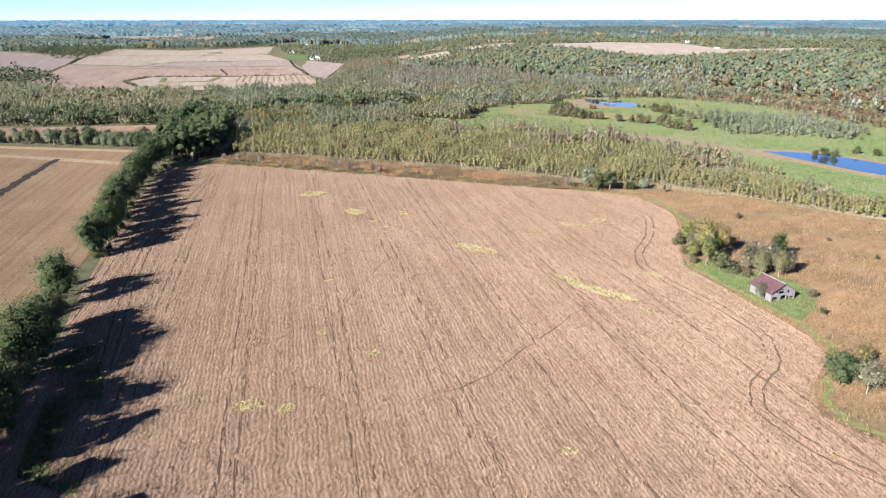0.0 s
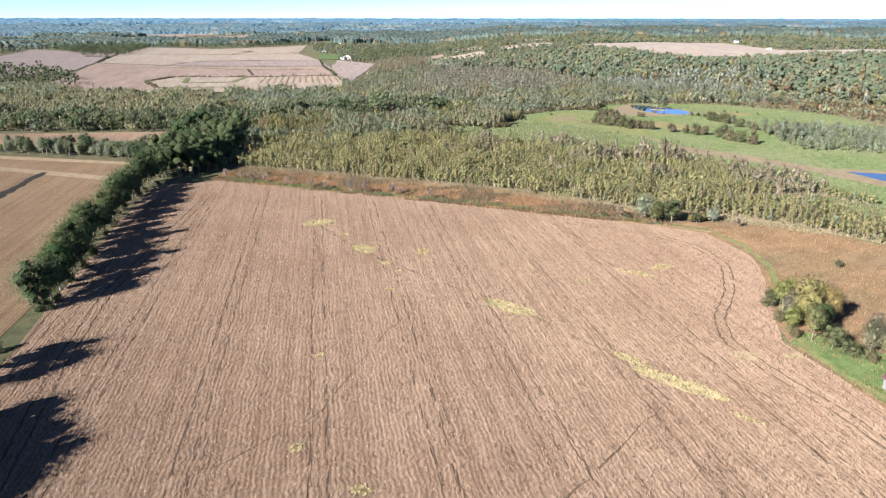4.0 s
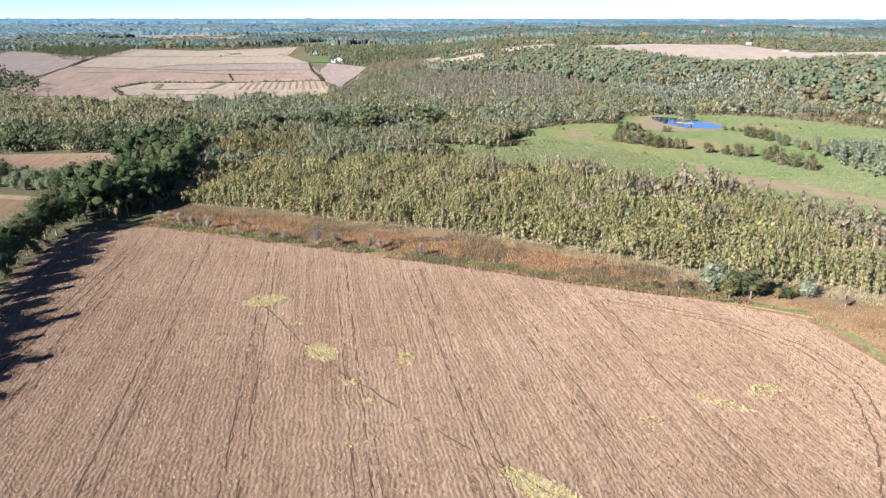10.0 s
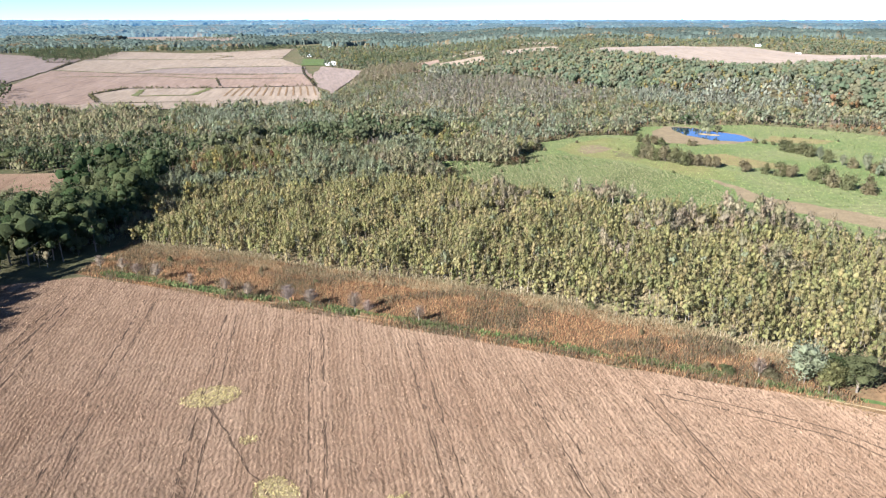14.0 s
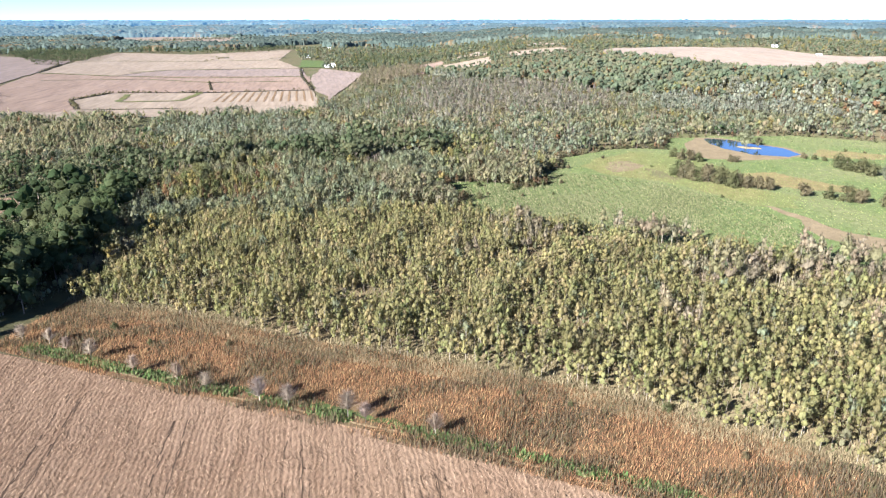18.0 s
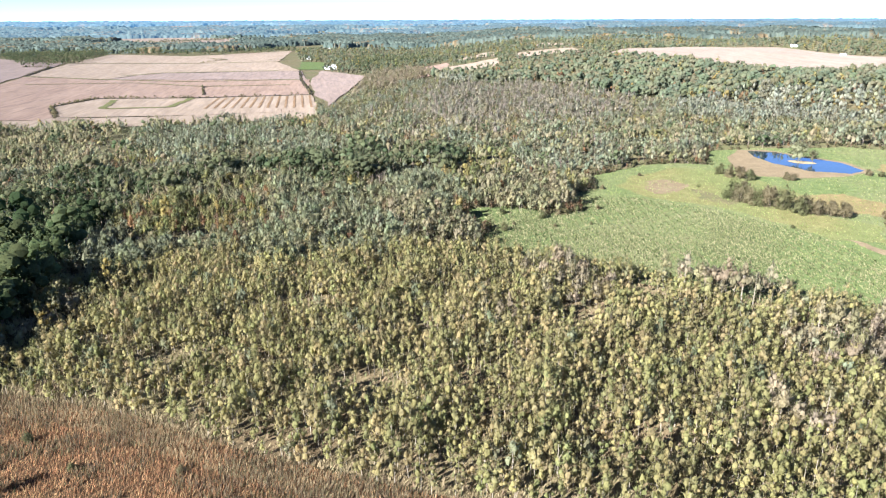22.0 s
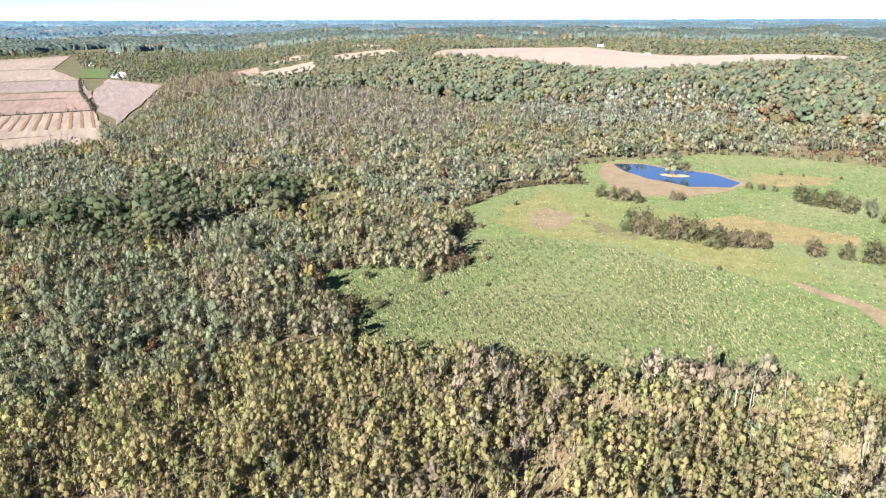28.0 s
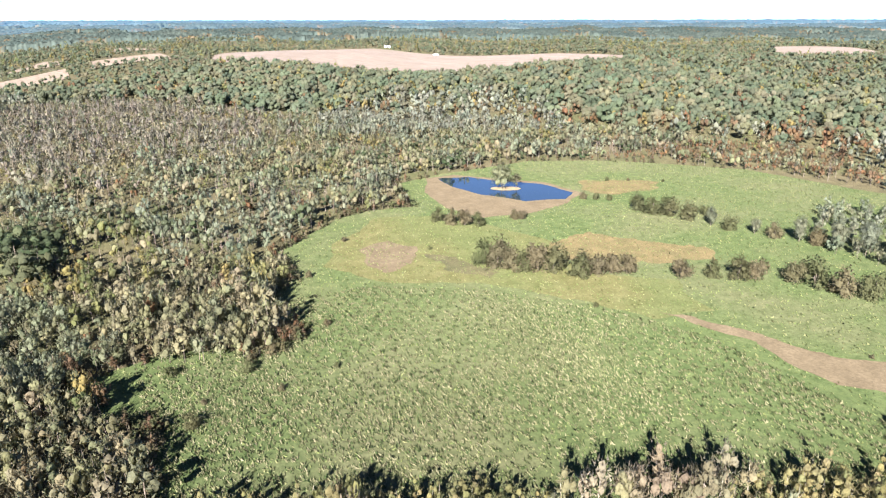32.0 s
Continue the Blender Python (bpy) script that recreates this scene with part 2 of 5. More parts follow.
def ground_sheet():
    bm = bmesh.new()
    radii = [60, 120, 180, 240, 300, 360, 420] + list(range(460, 1400, 40)) + list(range(1400, 4751, 67))
    spokes, rings = 144, []
    middle = bm.verts.new((0, 200, 0))
    for r in radii:
        ring = []
        for k in range(spokes):
            x, y = r * math.sin(2 * math.pi * k / spokes), 200 + r * math.cos(2 * math.pi * k / spokes)
            ring.append(bm.verts.new((x, y, float(land(x, y)))))
        rings.append(ring)
    for k in range(spokes):
        bm.faces.new((middle, rings[0][k - 1], rings[0][k]))
        for a, b in zip(rings, rings[1:]):
            bm.faces.new((a[k - 1], b[k - 1], b[k], a[k]))
    bmesh.ops.recalc_face_normals(bm, faces=bm.faces[:])
    if sum(f.normal.z for f in bm.faces) < 0:
        bmesh.ops.reverse_faces(bm, faces=bm.faces[:])
    for f in bm.faces:
        f.smooth = True
    return tagged(link("ground", bm, M_GROUND), "olive brown earth and low growth out to the horizon", "ground", kind="structure")


ground_sheet()

# ---- plan: outlines in metres ----
CROP = [(-26, -60), (-70, 105), (-88, 168), (-107, 240), (-116, 287), (-96, 295), (-61, 284), (-37, 277), (-7, 266.5), (23, 254), (41, 249), (57, 242.5), (68, 236), (73, 216), (71, 201), (64, 178), (61, 165), (63, 156), (67, 142), (72, 124), (71, 115), (62, 104), (59, 96), (66, 86), (80, 70), (110, 40), (120, -60)]
PRAIRIE = [(-100, 297), (-97, 320), (-70, 314), (-45, 304), (-18, 296), (10, 286), (36, 272), (56, 258), (80, 252), (100, 240), (131, 209), (170, 190), (220, 120), (200, 20), (125, 0), (108, 36), (78, 69), (64, 86), (58, 97), (61, 105), (70, 116), (71, 125), (66, 142), (62, 157), (63, 178), (70, 201), (72, 217), (67, 235), (41, 248), (-7, 265), (-61, 283)]
PLANT = [(-98, 320), (-70, 314), (-46, 304), (-18, 296), (10, 286), (36, 272), (58, 258), (80, 253), (100, 241), (131, 210), (160, 196), (200, 175), (205, 188), (168, 206), (150, 228), (137, 262), (122, 304), (104, 330), (85, 350), (55, 363), (28, 375), (10, 386), (-12, 394), (-60, 402), (-96, 380)]
MEADOW = [(-15, 397), (-14, 412), (-12, 419), (-20, 426), (-21, 440), (-6, 444), (5, 441), (8, 434), (15, 437), (18, 440), (13, 449), (16, 458), (27, 470), (27, 491), (37, 498), (55, 514), (64, 518), (80, 515), (86, 532), (90, 547), (115, 554), (160, 558), (193, 540), (226, 500), (232, 450), (250, 400), (270, 330), (245, 270), (210, 190), (166, 204), (148, 226), (135, 260), (120, 301), (102, 327), (84, 347), (54, 360), (27, 372), (9, 383)]
POND = [(109, 547), (121, 544), (127, 533), (138, 520), (140, 504), (132, 498), (118, 502), (110, 518), (107, 534)]
POND_MUD = [(106, 550), (95, 531), (90, 508), (94, 492), (108, 489), (128, 493), (142, 501), (141, 521), (128, 537), (118, 550)]
MUD_TRACK = [(87, 412), (90, 407), (95, 396), (96, 388), (99, 381), (106, 376), (122, 360), (140, 336), (152, 326), (148, 314), (133, 328), (112, 350), (95, 366), (90, 376), (89, 383), (91, 394), (88, 406)]
RIVER = [(150, 324), (167, 320), (178, 310), (196, 280), (220, 240), (205, 232), (180, 262), (167, 284), (159, 301)]
RIVER_BANK = [(140, 330), (152, 330), (168, 326), (182, 313), (203, 280), (228, 240), (210, 222), (176, 254), (160, 281), (150, 300), (138, 318)]
GREEN_STRIP = [(88, 281), (120, 284), (142, 258), (156, 240), (178, 214), (166, 206), (145, 221), (127, 248), (114, 270)]
LEFT_FIELD = [(-46, 0), (-73, 104), (-86, 140), (-94, 178), (-113, 245), (-128, 310), (-138, 328), (-218, 341), (-360, 352), (-360, 0)]
LEFT_BAND = [(-126, 298), (-137, 299), (-171, 309), (-215, 321), (-350, 338), (-350, 331), (-205, 313), (-171, 303), (-137, 293), (-126, 292)]
BACK_BAND = [(-139, 327), (-218, 340), (-350, 351), (-350, 346), (-216, 334), (-138, 322)]
LEFT_WOOD = [(-519, 842), (-482, 824), (-422, 766), (-370, 690), (-346, 642), (-425, 630), (-560, 640), (-640, 800)]
STRIP = [(-203, 368), (-150, 371), (-160, 412), (-197, 407), (-228, 402), (-290, 396), (-270, 366)]

region("crop_field", CROP, 0.05, M_CROP, "dry pinkish tan crop lying in rows", "field", 6, 0.7, 2)
region("prairie", PRAIRIE, 0.02, M_PRAIRIE, "rust orange prairie grass ground", "grassland", 5, 1.0, 3)
region("plantation_floor", PLANT, 0.035, M_STRAW, "straw coloured dry grass under young trees", "grassland", 5, 1.5, 4)
region("meadow", MEADOW, 0.05, M_MEADOW, "bright green wet meadow with pale tussocks", "meadow", 4, 1.0, 5)
region("pond_mud", POND_MUD, 0.08, M_MUD, "bare brown mud round the pond", "mud", 3, 1.0, 6)
region("pond", POND, 0.1, M_WATER, "still pond reflecting the blue sky", "water", 3, 0.8, 7)
region("mud_track", MUD_TRACK, 0.085, M_MUD, "bare brown mud channel through the meadow", "mud", 1.5, 1.6, 8)
region("river_bank", RIVER_BANK, 0.07, M_MUD, "tan mud bank beside the river", "mud", 3, 1.0, 9)
region("river", RIVER, 0.1, M_WATER, "calm river reflecting blue sky", "water", 4, 0.8, 10)
region("grass_strip", GREEN_STRIP, 0.09, M_GREEN, "green grass strip between tree belts", "meadow", 4, 0.8, 11)
region("mud_patch", [(124, 252), (131, 248), (138, 240), (146, 234), (140, 224), (130, 232), (125, 241)], 0.11, M_MUD, "pale dried mud in the grass strip", "mud", 2, 0.8, 36)
region("stubble_field", LEFT_FIELD, 0.05, M_STUBBLE, "harvested brown stubble field in straight rows", "field", 8, 0.5, 12)
region("stubble_band", LEFT_BAND, 0.09, M_TAN, "pale straw headland band across the stubble field", "field", 6, 0.5, 13)
region("stubble_band", BACK_BAND, 0.09, M_TAN, "pale straw edge along the tree belt", "field", 6, 0.5, 15)
region("strip_field", STRIP, 0.05, M_CROP, "small reddish tan field among trees", "field", 6, 0.8, 14)

FAR_FIELDS = [
    ("far_field", M_FARPINK, [(-286, 637), (-280, 652), (-315, 705), (-311, 760), (-228, 765), (-149, 791), (-187, 939), (-403, 938), (-508, 976), (-440, 800), (-400, 690), (-340, 640)]),
    ("far_field", M_FARTAN, [(-121, 690), (-149, 791), (-228, 765), (-311, 760), (-315, 705), (-280, 650), (-215, 660)]),
    ("far_field", M_FARGREY, [(-403, 940), (-187, 941), (-226, 1066), (-377, 1028)]),
    ("far_field", M_FARTAN, [(-508, 985), (-403, 942), (-377, 1030), (-226, 1068), (-304, 1250), (-407, 1210), (-593, 1214)]),
    ("far_field", M_FARTAN, [(-593, 1216), (-407, 1212), (-304, 1252), (-375, 1613), (-498, 1410), (-666, 1478)]),
    ("far_field", M_FARGREY, [(-600, 1214), (-515, 985), (-450, 800), (-480, 745), (-650, 900), (-843, 1378)]),
    ("far_field", M_FARGREY, [(-119, 716), (-134, 984), (-176, 1037), (-199, 1066), (-185, 939), (-147, 791)]),
    ("far_field", M_FARPINK, [(-103, 1065), (-83, 938), (-52, 1010), (-52, 1163)]),
    ("far_lawn", M_GREEN, [(-233, 1085), (-268, 1249), (-230, 1231), (-201, 1084)]),
    ("far_field", M_FARTAN, [(-1019, 1947), (-986, 2077), (-998, 2413), (-735, 2389), (-575, 1807), (-898, 1892)]),
    ("far_field", M_FARPALE, [(134, 1090), (186, 1207), (276, 1260), (395, 1230), (440, 1090), (530, 1000), (548, 919), (523, 878), (439, 790), (400, 785), (359, 790), (310, 795), (250, 815), (205, 900), (137, 993)]),
    ("far_field", M_FARPALE, [(853, 946), (908, 911), (822, 780), (726, 690), (655, 670), (622, 725), (640, 790), (719, 844)]),
    ("far_field", M_FARTAN, [(-47, 1169), (-4, 1301), (22, 1241), (0, 1180)]),
    ("far_field", M_FARTAN, [(30, 1090), (37, 1190), (114, 1240), (125, 1130)]),
    ("far_field", M_FARTAN, [(-60, 1010), (-55, 1080), (10, 1130), (8, 1040)]),
    ("far_field", M_FARTAN, [(55, 1368), (102, 1465), (131, 1344), (90, 1330)]),
]
FAR_FIELDS.append(("far_field", M_FARTAN, [(-345, 642), (-286, 635), (-280, 648), (-215, 658), (-121, 688), (-112, 652), (-200, 618), (-262, 596), (-330, 598)]))
far_draw = random.Random(44)
for _ in range(46):
    az, r0 = radians(far_draw.uniform(-40, 66)), far_draw.uniform(2050, 4450)
    cx, cy, w, d = r0 * math.sin(az), 200 + r0 * math.cos(az), r0 * far_draw.uniform(0.03, 0.075), r0 * far_draw.uniform(0.03, 0.06)
    FAR_FIELDS.append(("far_field", M_FARPALE, [(cx + sx * w * math.cos(az) * far_draw.uniform(0.7, 1.2) + sy * d * math.sin(az), cy - sx * w * math.sin(az) + sy * d * math.cos(az) * far_draw.uniform(0.7, 1.2)) for sx, sy in ((-1, -1), (-1, 1), (1, 1), (1, -1))]))
for k, (name, mat, outline) in enumerate(FAR_FIELDS):
    region(name, outline, 0.5, mat, "far off harvested field", "field", 25, 4, 20 + k, True)


# ---- trees as triangles ----
def unit(v):
    return v / np.maximum(np.linalg.norm(v, axis=-1, keepdims=True), 1e-9)


def leaves(centres, normals, size, r):
    """One small leaf spray, a triangle, at each centre."""
    n = len(centres)
    side = unit(np.cross(normals, r.normal(size=(n, 3))))
    other = np.cross(unit(normals), side)
    s = (size * r.uniform(0.6, 1.4, n))[:, None]
    a = centres + side * s * 0.62
    b = centres - side * s * 0.5 + other * s * 0.42
    c = centres - side * s * 0.35 - other * s * 0.5
    return np.stack([a, b, c], 1)


def sprays(centres, upward, size, long, r):
    """One slender upright leafy shoot, a long triangle, at each centre."""
    n = len(centres)
    side = unit(np.cross(upward, r.normal(size=(n, 3))))
    s = (size * r.uniform(0.6, 1.4, n))[:, None]
    return np.stack([centres - upward * s * long * 0.4 - side * s * 0.42, centres - upward * s * long * 0.35 + side * s * 0.42, centres + upward * s * long * 0.6], 1)


def rod(a, b, ra, rb, sides=3):
    """A tapered stick."""
    a, b = np.array(a, float), np.array(b, float)
    d = unit(b - a)
    u = unit(np.cross(d, [0.31, 0.77, 0.55]))
    w = np.cross(d, u)
    ang = np.arange(sides) * 2 * np.pi / sides
    ring = np.cos(ang)[:, None] * u + np.sin(ang)[:, None] * w
    p, q = a + ring * ra, b + ring * rb
    p2, q2 = np.roll(p, -1, 0), np.roll(q, -1, 0)
    return np.concatenate([np.stack([p, p2, q], 1), np.stack([q, p2, q2], 1)])


PHI = (1 + 5**0.5) / 2
ICO = unit(np.array([(-1, PHI, 0), (1, PHI, 0), (-1, -PHI, 0), (1, -PHI, 0), (0, -1, PHI), (0, 1, PHI), (0, -1, -PHI), (0, 1, -PHI), (PHI, 0, -1), (PHI, 0, 1), (-PHI, 0, -1), (-PHI, 0, 1)]))
ICO_FACES = np.array([(0, 11, 5), (0, 5, 1), (0, 1, 7), (0, 7, 10), (0, 10, 11), (1, 5, 9), (5, 11, 4), (11, 10, 2), (10, 7, 6), (7, 1, 8), (3, 9, 4), (3, 4, 2), (3, 2, 6), (3, 6, 8), (3, 8, 9), (4, 9, 5), (2, 4, 11), (6, 2, 10), (8, 6, 7), (9, 8, 1)])
OCT = np.array([(1, 0, 0), (-1, 0, 0), (0, 1, 0), (0, -1, 0), (0, 0, 1), (0, 0, -1)], float)
OCT_FACES = np.array([(0, 2, 4), (2, 1, 4), (1, 3, 4), (3, 0, 4), (2, 0, 5), (1, 2, 5), (3, 1, 5), (0, 3, 5)])


def clump(r, centre, radius, tall, coarse, ragged=0.4):
    """An uneven mass of leaves: its triangles and their smooth outward directions."""
    ball, faces = (OCT, OCT_FACES) if coarse else (ICO, ICO_FACES)
    turn = np.linalg.qr(r.normal(size=(3, 3)))[0]
    d = ball @ turn
    p = centre + d * (radius * r.uniform(1 - ragged, 1 + ragged, (len(ball), 1))) * [1, 1, tall]
    flip = faces if np.linalg.det(turn) > 0 else faces[:, ::-1]
    return p[flip], d[flip]


def tree_form(r, height, width, bole, blobs, count, size, limbs=4, lean=0.3, sides=4, top=1.0, thick=0.02, blob=0.42, coarse=False, core=0.5, long=0.0):
    """Crown and wood of one tree: uneven leaf clumps fringed with leaf sprays, over a trunk with limbs."""
    low, mid = bole, (bole + height) / 2
    half = (height - bole) / 2
    pts = []
    while len(pts) < blobs:
        p = r.uniform(-1, 1, 3)
        far = [np.linalg.norm(p - q) for q in pts]
        if np.linalg.norm(p) < 1 and (not far or min(far) > r.uniform(0.2, 0.75)):
            pts.append(p)
    c = np.array(pts) * 0.7
    shrink = 1 - (1 - top) * (c[:, 2:] + 1) / 2
    c = c * [width / 2, width / 2, half] * np.hstack([shrink, shrink, np.ones_like(shrink)]) + [0, 0, mid]
    rad = r.uniform(0.75, 1.25, blobs) * blob * min(width / 2, half)
    tall = 1.35 if height > 2 * width else 1.45 if long else 1.0
    tri, soft = [], []
    heart = np.array([0, 0, mid - half * 0.3])
    spread_of = np.array([width / 2, width / 2, half])
    for q, k in zip(c, rad):
        if core:
            t, d = clump(r, q, k * core, tall, coarse, 0.3 if long else 0.2)
            tri.append(t)
            soft.append(unit(d * 0.24 + unit((t - heart) / spread_of) * 0.4 + [0, 0, 0.5]))
    which = r.integers(0, blobs, count)
    d = unit(r.normal(size=(count, 3)) + [0, 0, 0.15])
    p = c[which] + d * rad[which][:, None] * r.uniform(0.55, 1.2, count)[:, None] * [1, 1, tall]
    n = unit(d * 0.7 + r.normal(size=(count, 3)) * 0.6)
    whole = unit((p - heart) / spread_of)
    tri.append(sprays(p, unit(d * 0.6 + r.normal(size=(count, 3)) * 0.35 + [0, 0, 0.9]), size, long, r) if long else leaves(p, n, size, r))
    soft.append(np.repeat(unit(d * 0.2 + whole * 0.42 + [0, 0, 0.5])[:, None, :], 3, 1))
    wood = [rod((0, 0, -0.3), (r.normal() * lean, r.normal() * lean, mid + half * 0.35), height * thick, height * thick * 0.35, sides)]
    for k in range(limbs):
        z = low * 0.7 + (mid - low * 0.7) * (k + 1) / (limbs + 1)
        wood.append(rod((0, 0, z), c[k % blobs], height * thick * 0.45, height * thick * 0.12, 3))
    return np.concatenate(tri), np.concatenate(soft), np.concatenate(wood)


def bare_form(r, height, width, twigs):
    wood = [rod((0, 0, -0.3), (r.normal() * 0.3, r.normal() * 0.3, height * 0.9), height * 0.014, height * 0.004, 3)]
    out = []
    for k in range(twigs):
        z = height * r.uniform(0.25, 0.85)
        ang = r.uniform(0, 6.28)
        reach = width / 2 * r.uniform(0.5, 1) * (1.15 - z / height)
        tip = (math.cos(ang) * reach, math.sin(ang) * reach, z + reach * r.uniform(0.8, 1.8))
        base = np.array((0, 0, z))
        side = np.array((-math.sin(ang), math.cos(ang), 0)) * r.uniform(0.03, 0.085)
        out.append([base - side, base + side, tip])
        out.append([base + (0, 0, 0.1), base - (0, 0, 0.1), np.array(tip) + r.normal(size=3) * 0.4])
    out = np.array(out, float)
    soft = unit(out.mean(1) * [1, 1, 0] + [0, 0, 1.5] + r.normal(size=(len(out), 3)) * 0.4)
    return out, np.repeat(soft[:, None, :], 3, 1), np.concatenate(wood)


def triangle_mesh(name, tri, tint, mat, soft=None):
    n = len(tri)
    me = bpy.data.meshes.new(name)
    me.vertices.add(3 * n)
    me.vertices.foreach_set("co", np.ascontiguousarray(tri, np.float32).ravel())
    me.loops.add(3 * n)
    me.loops.foreach_set("vertex_index", np.arange(3 * n, dtype=np.int32))
    me.polygons.add(n)
    me.polygons.foreach_set("loop_start", np.arange(0, 3 * n, 3, dtype=np.int32))
    if tint is not None:
        layer = me.attributes.new("tint", "FLOAT_COLOR", "POINT")
        rgba = np.ones((n, 3, 4), np.float32)
        rgba[:, :, :3] = np.asarray(tint, np.float32)[:, None, :]
        layer.data.foreach_set("color", rgba.ravel())
    if soft is not None:
        layer = me.attributes.new("outward", "FLOAT_VECTOR", "POINT")
        layer.data.foreach_set("vector", np.ascontiguousarray(soft, np.float32).ravel())
    me.materials.append(mat)
    me.update(calc_edges=True)
    return me


# kind: crown builder at two finenesses, leaf colours (two ends), bark
KINDS = {
    "young_poplar": dict(h=5.0, w=2.3, bole=0.6, blobs=(9, 4), leaf=0.17, long=2.2, top=0.6, blob=0.62, count=(300, 92), thick=0.011, colours=[(0.333, 0.298, 0.117), (0.275, 0.266, 0.105), (0.361, 0.298, 0.135)], bark=M_PALEBARK),
    "tan_poplar": dict(h=7.5, w=3.1, bole=1.0, blobs=(10, 6), leaf=0.27, long=2.4, top=0.6, blob=0.55, count=(340, 130), thick=0.011, colours=[(0.382, 0.315, 0.194), (0.332, 0.271, 0.162), (0.32, 0.286, 0.144)], bark=M_PALEBARK),
    "hill_oak": dict(h=9.0, w=9.5, bole=0.5, blobs=(18, 9), leaf=0.5, smooth=1, top=0.9, blob=0.52, count=(1000, 200), thick=0.018, colours=[(0.145, 0.172, 0.099), (0.172, 0.189, 0.102), (0.216, 0.201, 0.111)], bark=M_BARK),
    "silver_poplar": dict(h=6.4, w=3.3, bole=0.6, fine=1, blobs=(10, 5), leaf=0.27, long=1.9, top=0.75, blob=0.55, count=(420, 140), thick=0.011, colours=[(0.302, 0.313, 0.177), (0.231, 0.248, 0.132), (0.285, 0.269, 0.137)], bark=M_BARK),
    "silver_willow": dict(h=8.0, w=4.6, bole=0.4, blobs=(14, 8), leaf=0.33, top=0.85, blob=0.46, long=1.8, count=(520, 180), thick=0.012, colours=[(0.3, 0.318, 0.196), (0.235, 0.253, 0.148), (0.279, 0.274, 0.153)], bark=M_BARK),
    "oak": dict(h=12.0, w=9.0, bole=0.7, blobs=(18, 10), leaf=0.42, smooth=1, top=0.9, blob=0.42, count=(720, 360), thick=0.018, colours=[(0.094, 0.121, 0.055), (0.143, 0.162, 0.077), (0.171, 0.173, 0.083)], bark=M_BARK),
    "hedge_oak": dict(h=11.0, w=8.0, bole=0.2, blobs=(20, 10), leaf=0.4, smooth=1, top=0.85, blob=0.52, count=(720, 360), thick=0.018, colours=[(0.066, 0.094, 0.036), (0.108, 0.13, 0.053), (0.138, 0.146, 0.062)], bark=M_BARK),
    "yellow_tree": dict(h=7.5, w=4.6, bole=0.2, blobs=(16, 8), leaf=0.4, top=0.75, blob=0.52, count=(520, 180), thick=0.014, colours=[(0.286, 0.275, 0.083), (0.231, 0.242, 0.077), (0.319, 0.275, 0.099)], bark=M_BARK),
    "pale_tree": dict(h=8.0, w=5.2, bole=1.2, blobs=(18, 8), leaf=0.26, long=2.6, top=0.9, blob=0.36, core=0.3, count=(620, 120), thick=0.011, colours=[(0.336, 0.302, 0.174), (0.296, 0.261, 0.154), (0.319, 0.29, 0.134)], bark=M_PALEBARK),
    "olive_tree": dict(h=6.4, w=3.9, bole=0.5, fine=1, blobs=(14, 5), leaf=0.27, long=1.9, top=0.75, blob=0.5, count=(420, 125), thick=0.012, colours=[(0.311, 0.283, 0.141), (0.257, 0.257, 0.13), (0.337, 0.287, 0.161)], bark=M_BARK),
    "golden_tree": dict(h=8.5, w=4.6, bole=0.8, blobs=(14, 8), leaf=0.33, long=1.6, top=0.8, blob=0.42, count=(520, 180), thick=0.014, colours=[(0.345, 0.273, 0.096), (0.254, 0.242, 0.096), (0.218, 0.23, 0.089)], bark=M_BARK),
    "rust_tree": dict(h=7.5, w=4.0, bole=0.6, blobs=(12, 8), leaf=0.33, long=1.6, top=0.8, blob=0.42, count=(420, 150), thick=0.014, colours=[(0.275, 0.16, 0.077), (0.22, 0.149, 0.083), (0.242, 0.176, 0.088)], bark=M_BARK),
    "shrub": dict(h=2.8, w=3.4, bole=-0.8, blobs=(10, 6), leaf=0.3, top=0.85, blob=0.42, count=(300, 100), thick=0.02, colours=[(0.184, 0.159, 0.077), (0.144, 0.149, 0.063), (0.207, 0.172, 0.09)], bark=M_BARK),
}
KINDS["pale_willow"] = dict(KINDS["silver_willow"], colours=[(0.34, 0.345, 0.235), (0.29, 0.3, 0.2), (0.325, 0.315, 0.2)])
KINDS["grey_poplar"] = dict(KINDS["tan_poplar"], colours=[(0.37, 0.322, 0.225), (0.32, 0.285, 0.2), (0.34, 0.31, 0.19)])
FORMS = {}


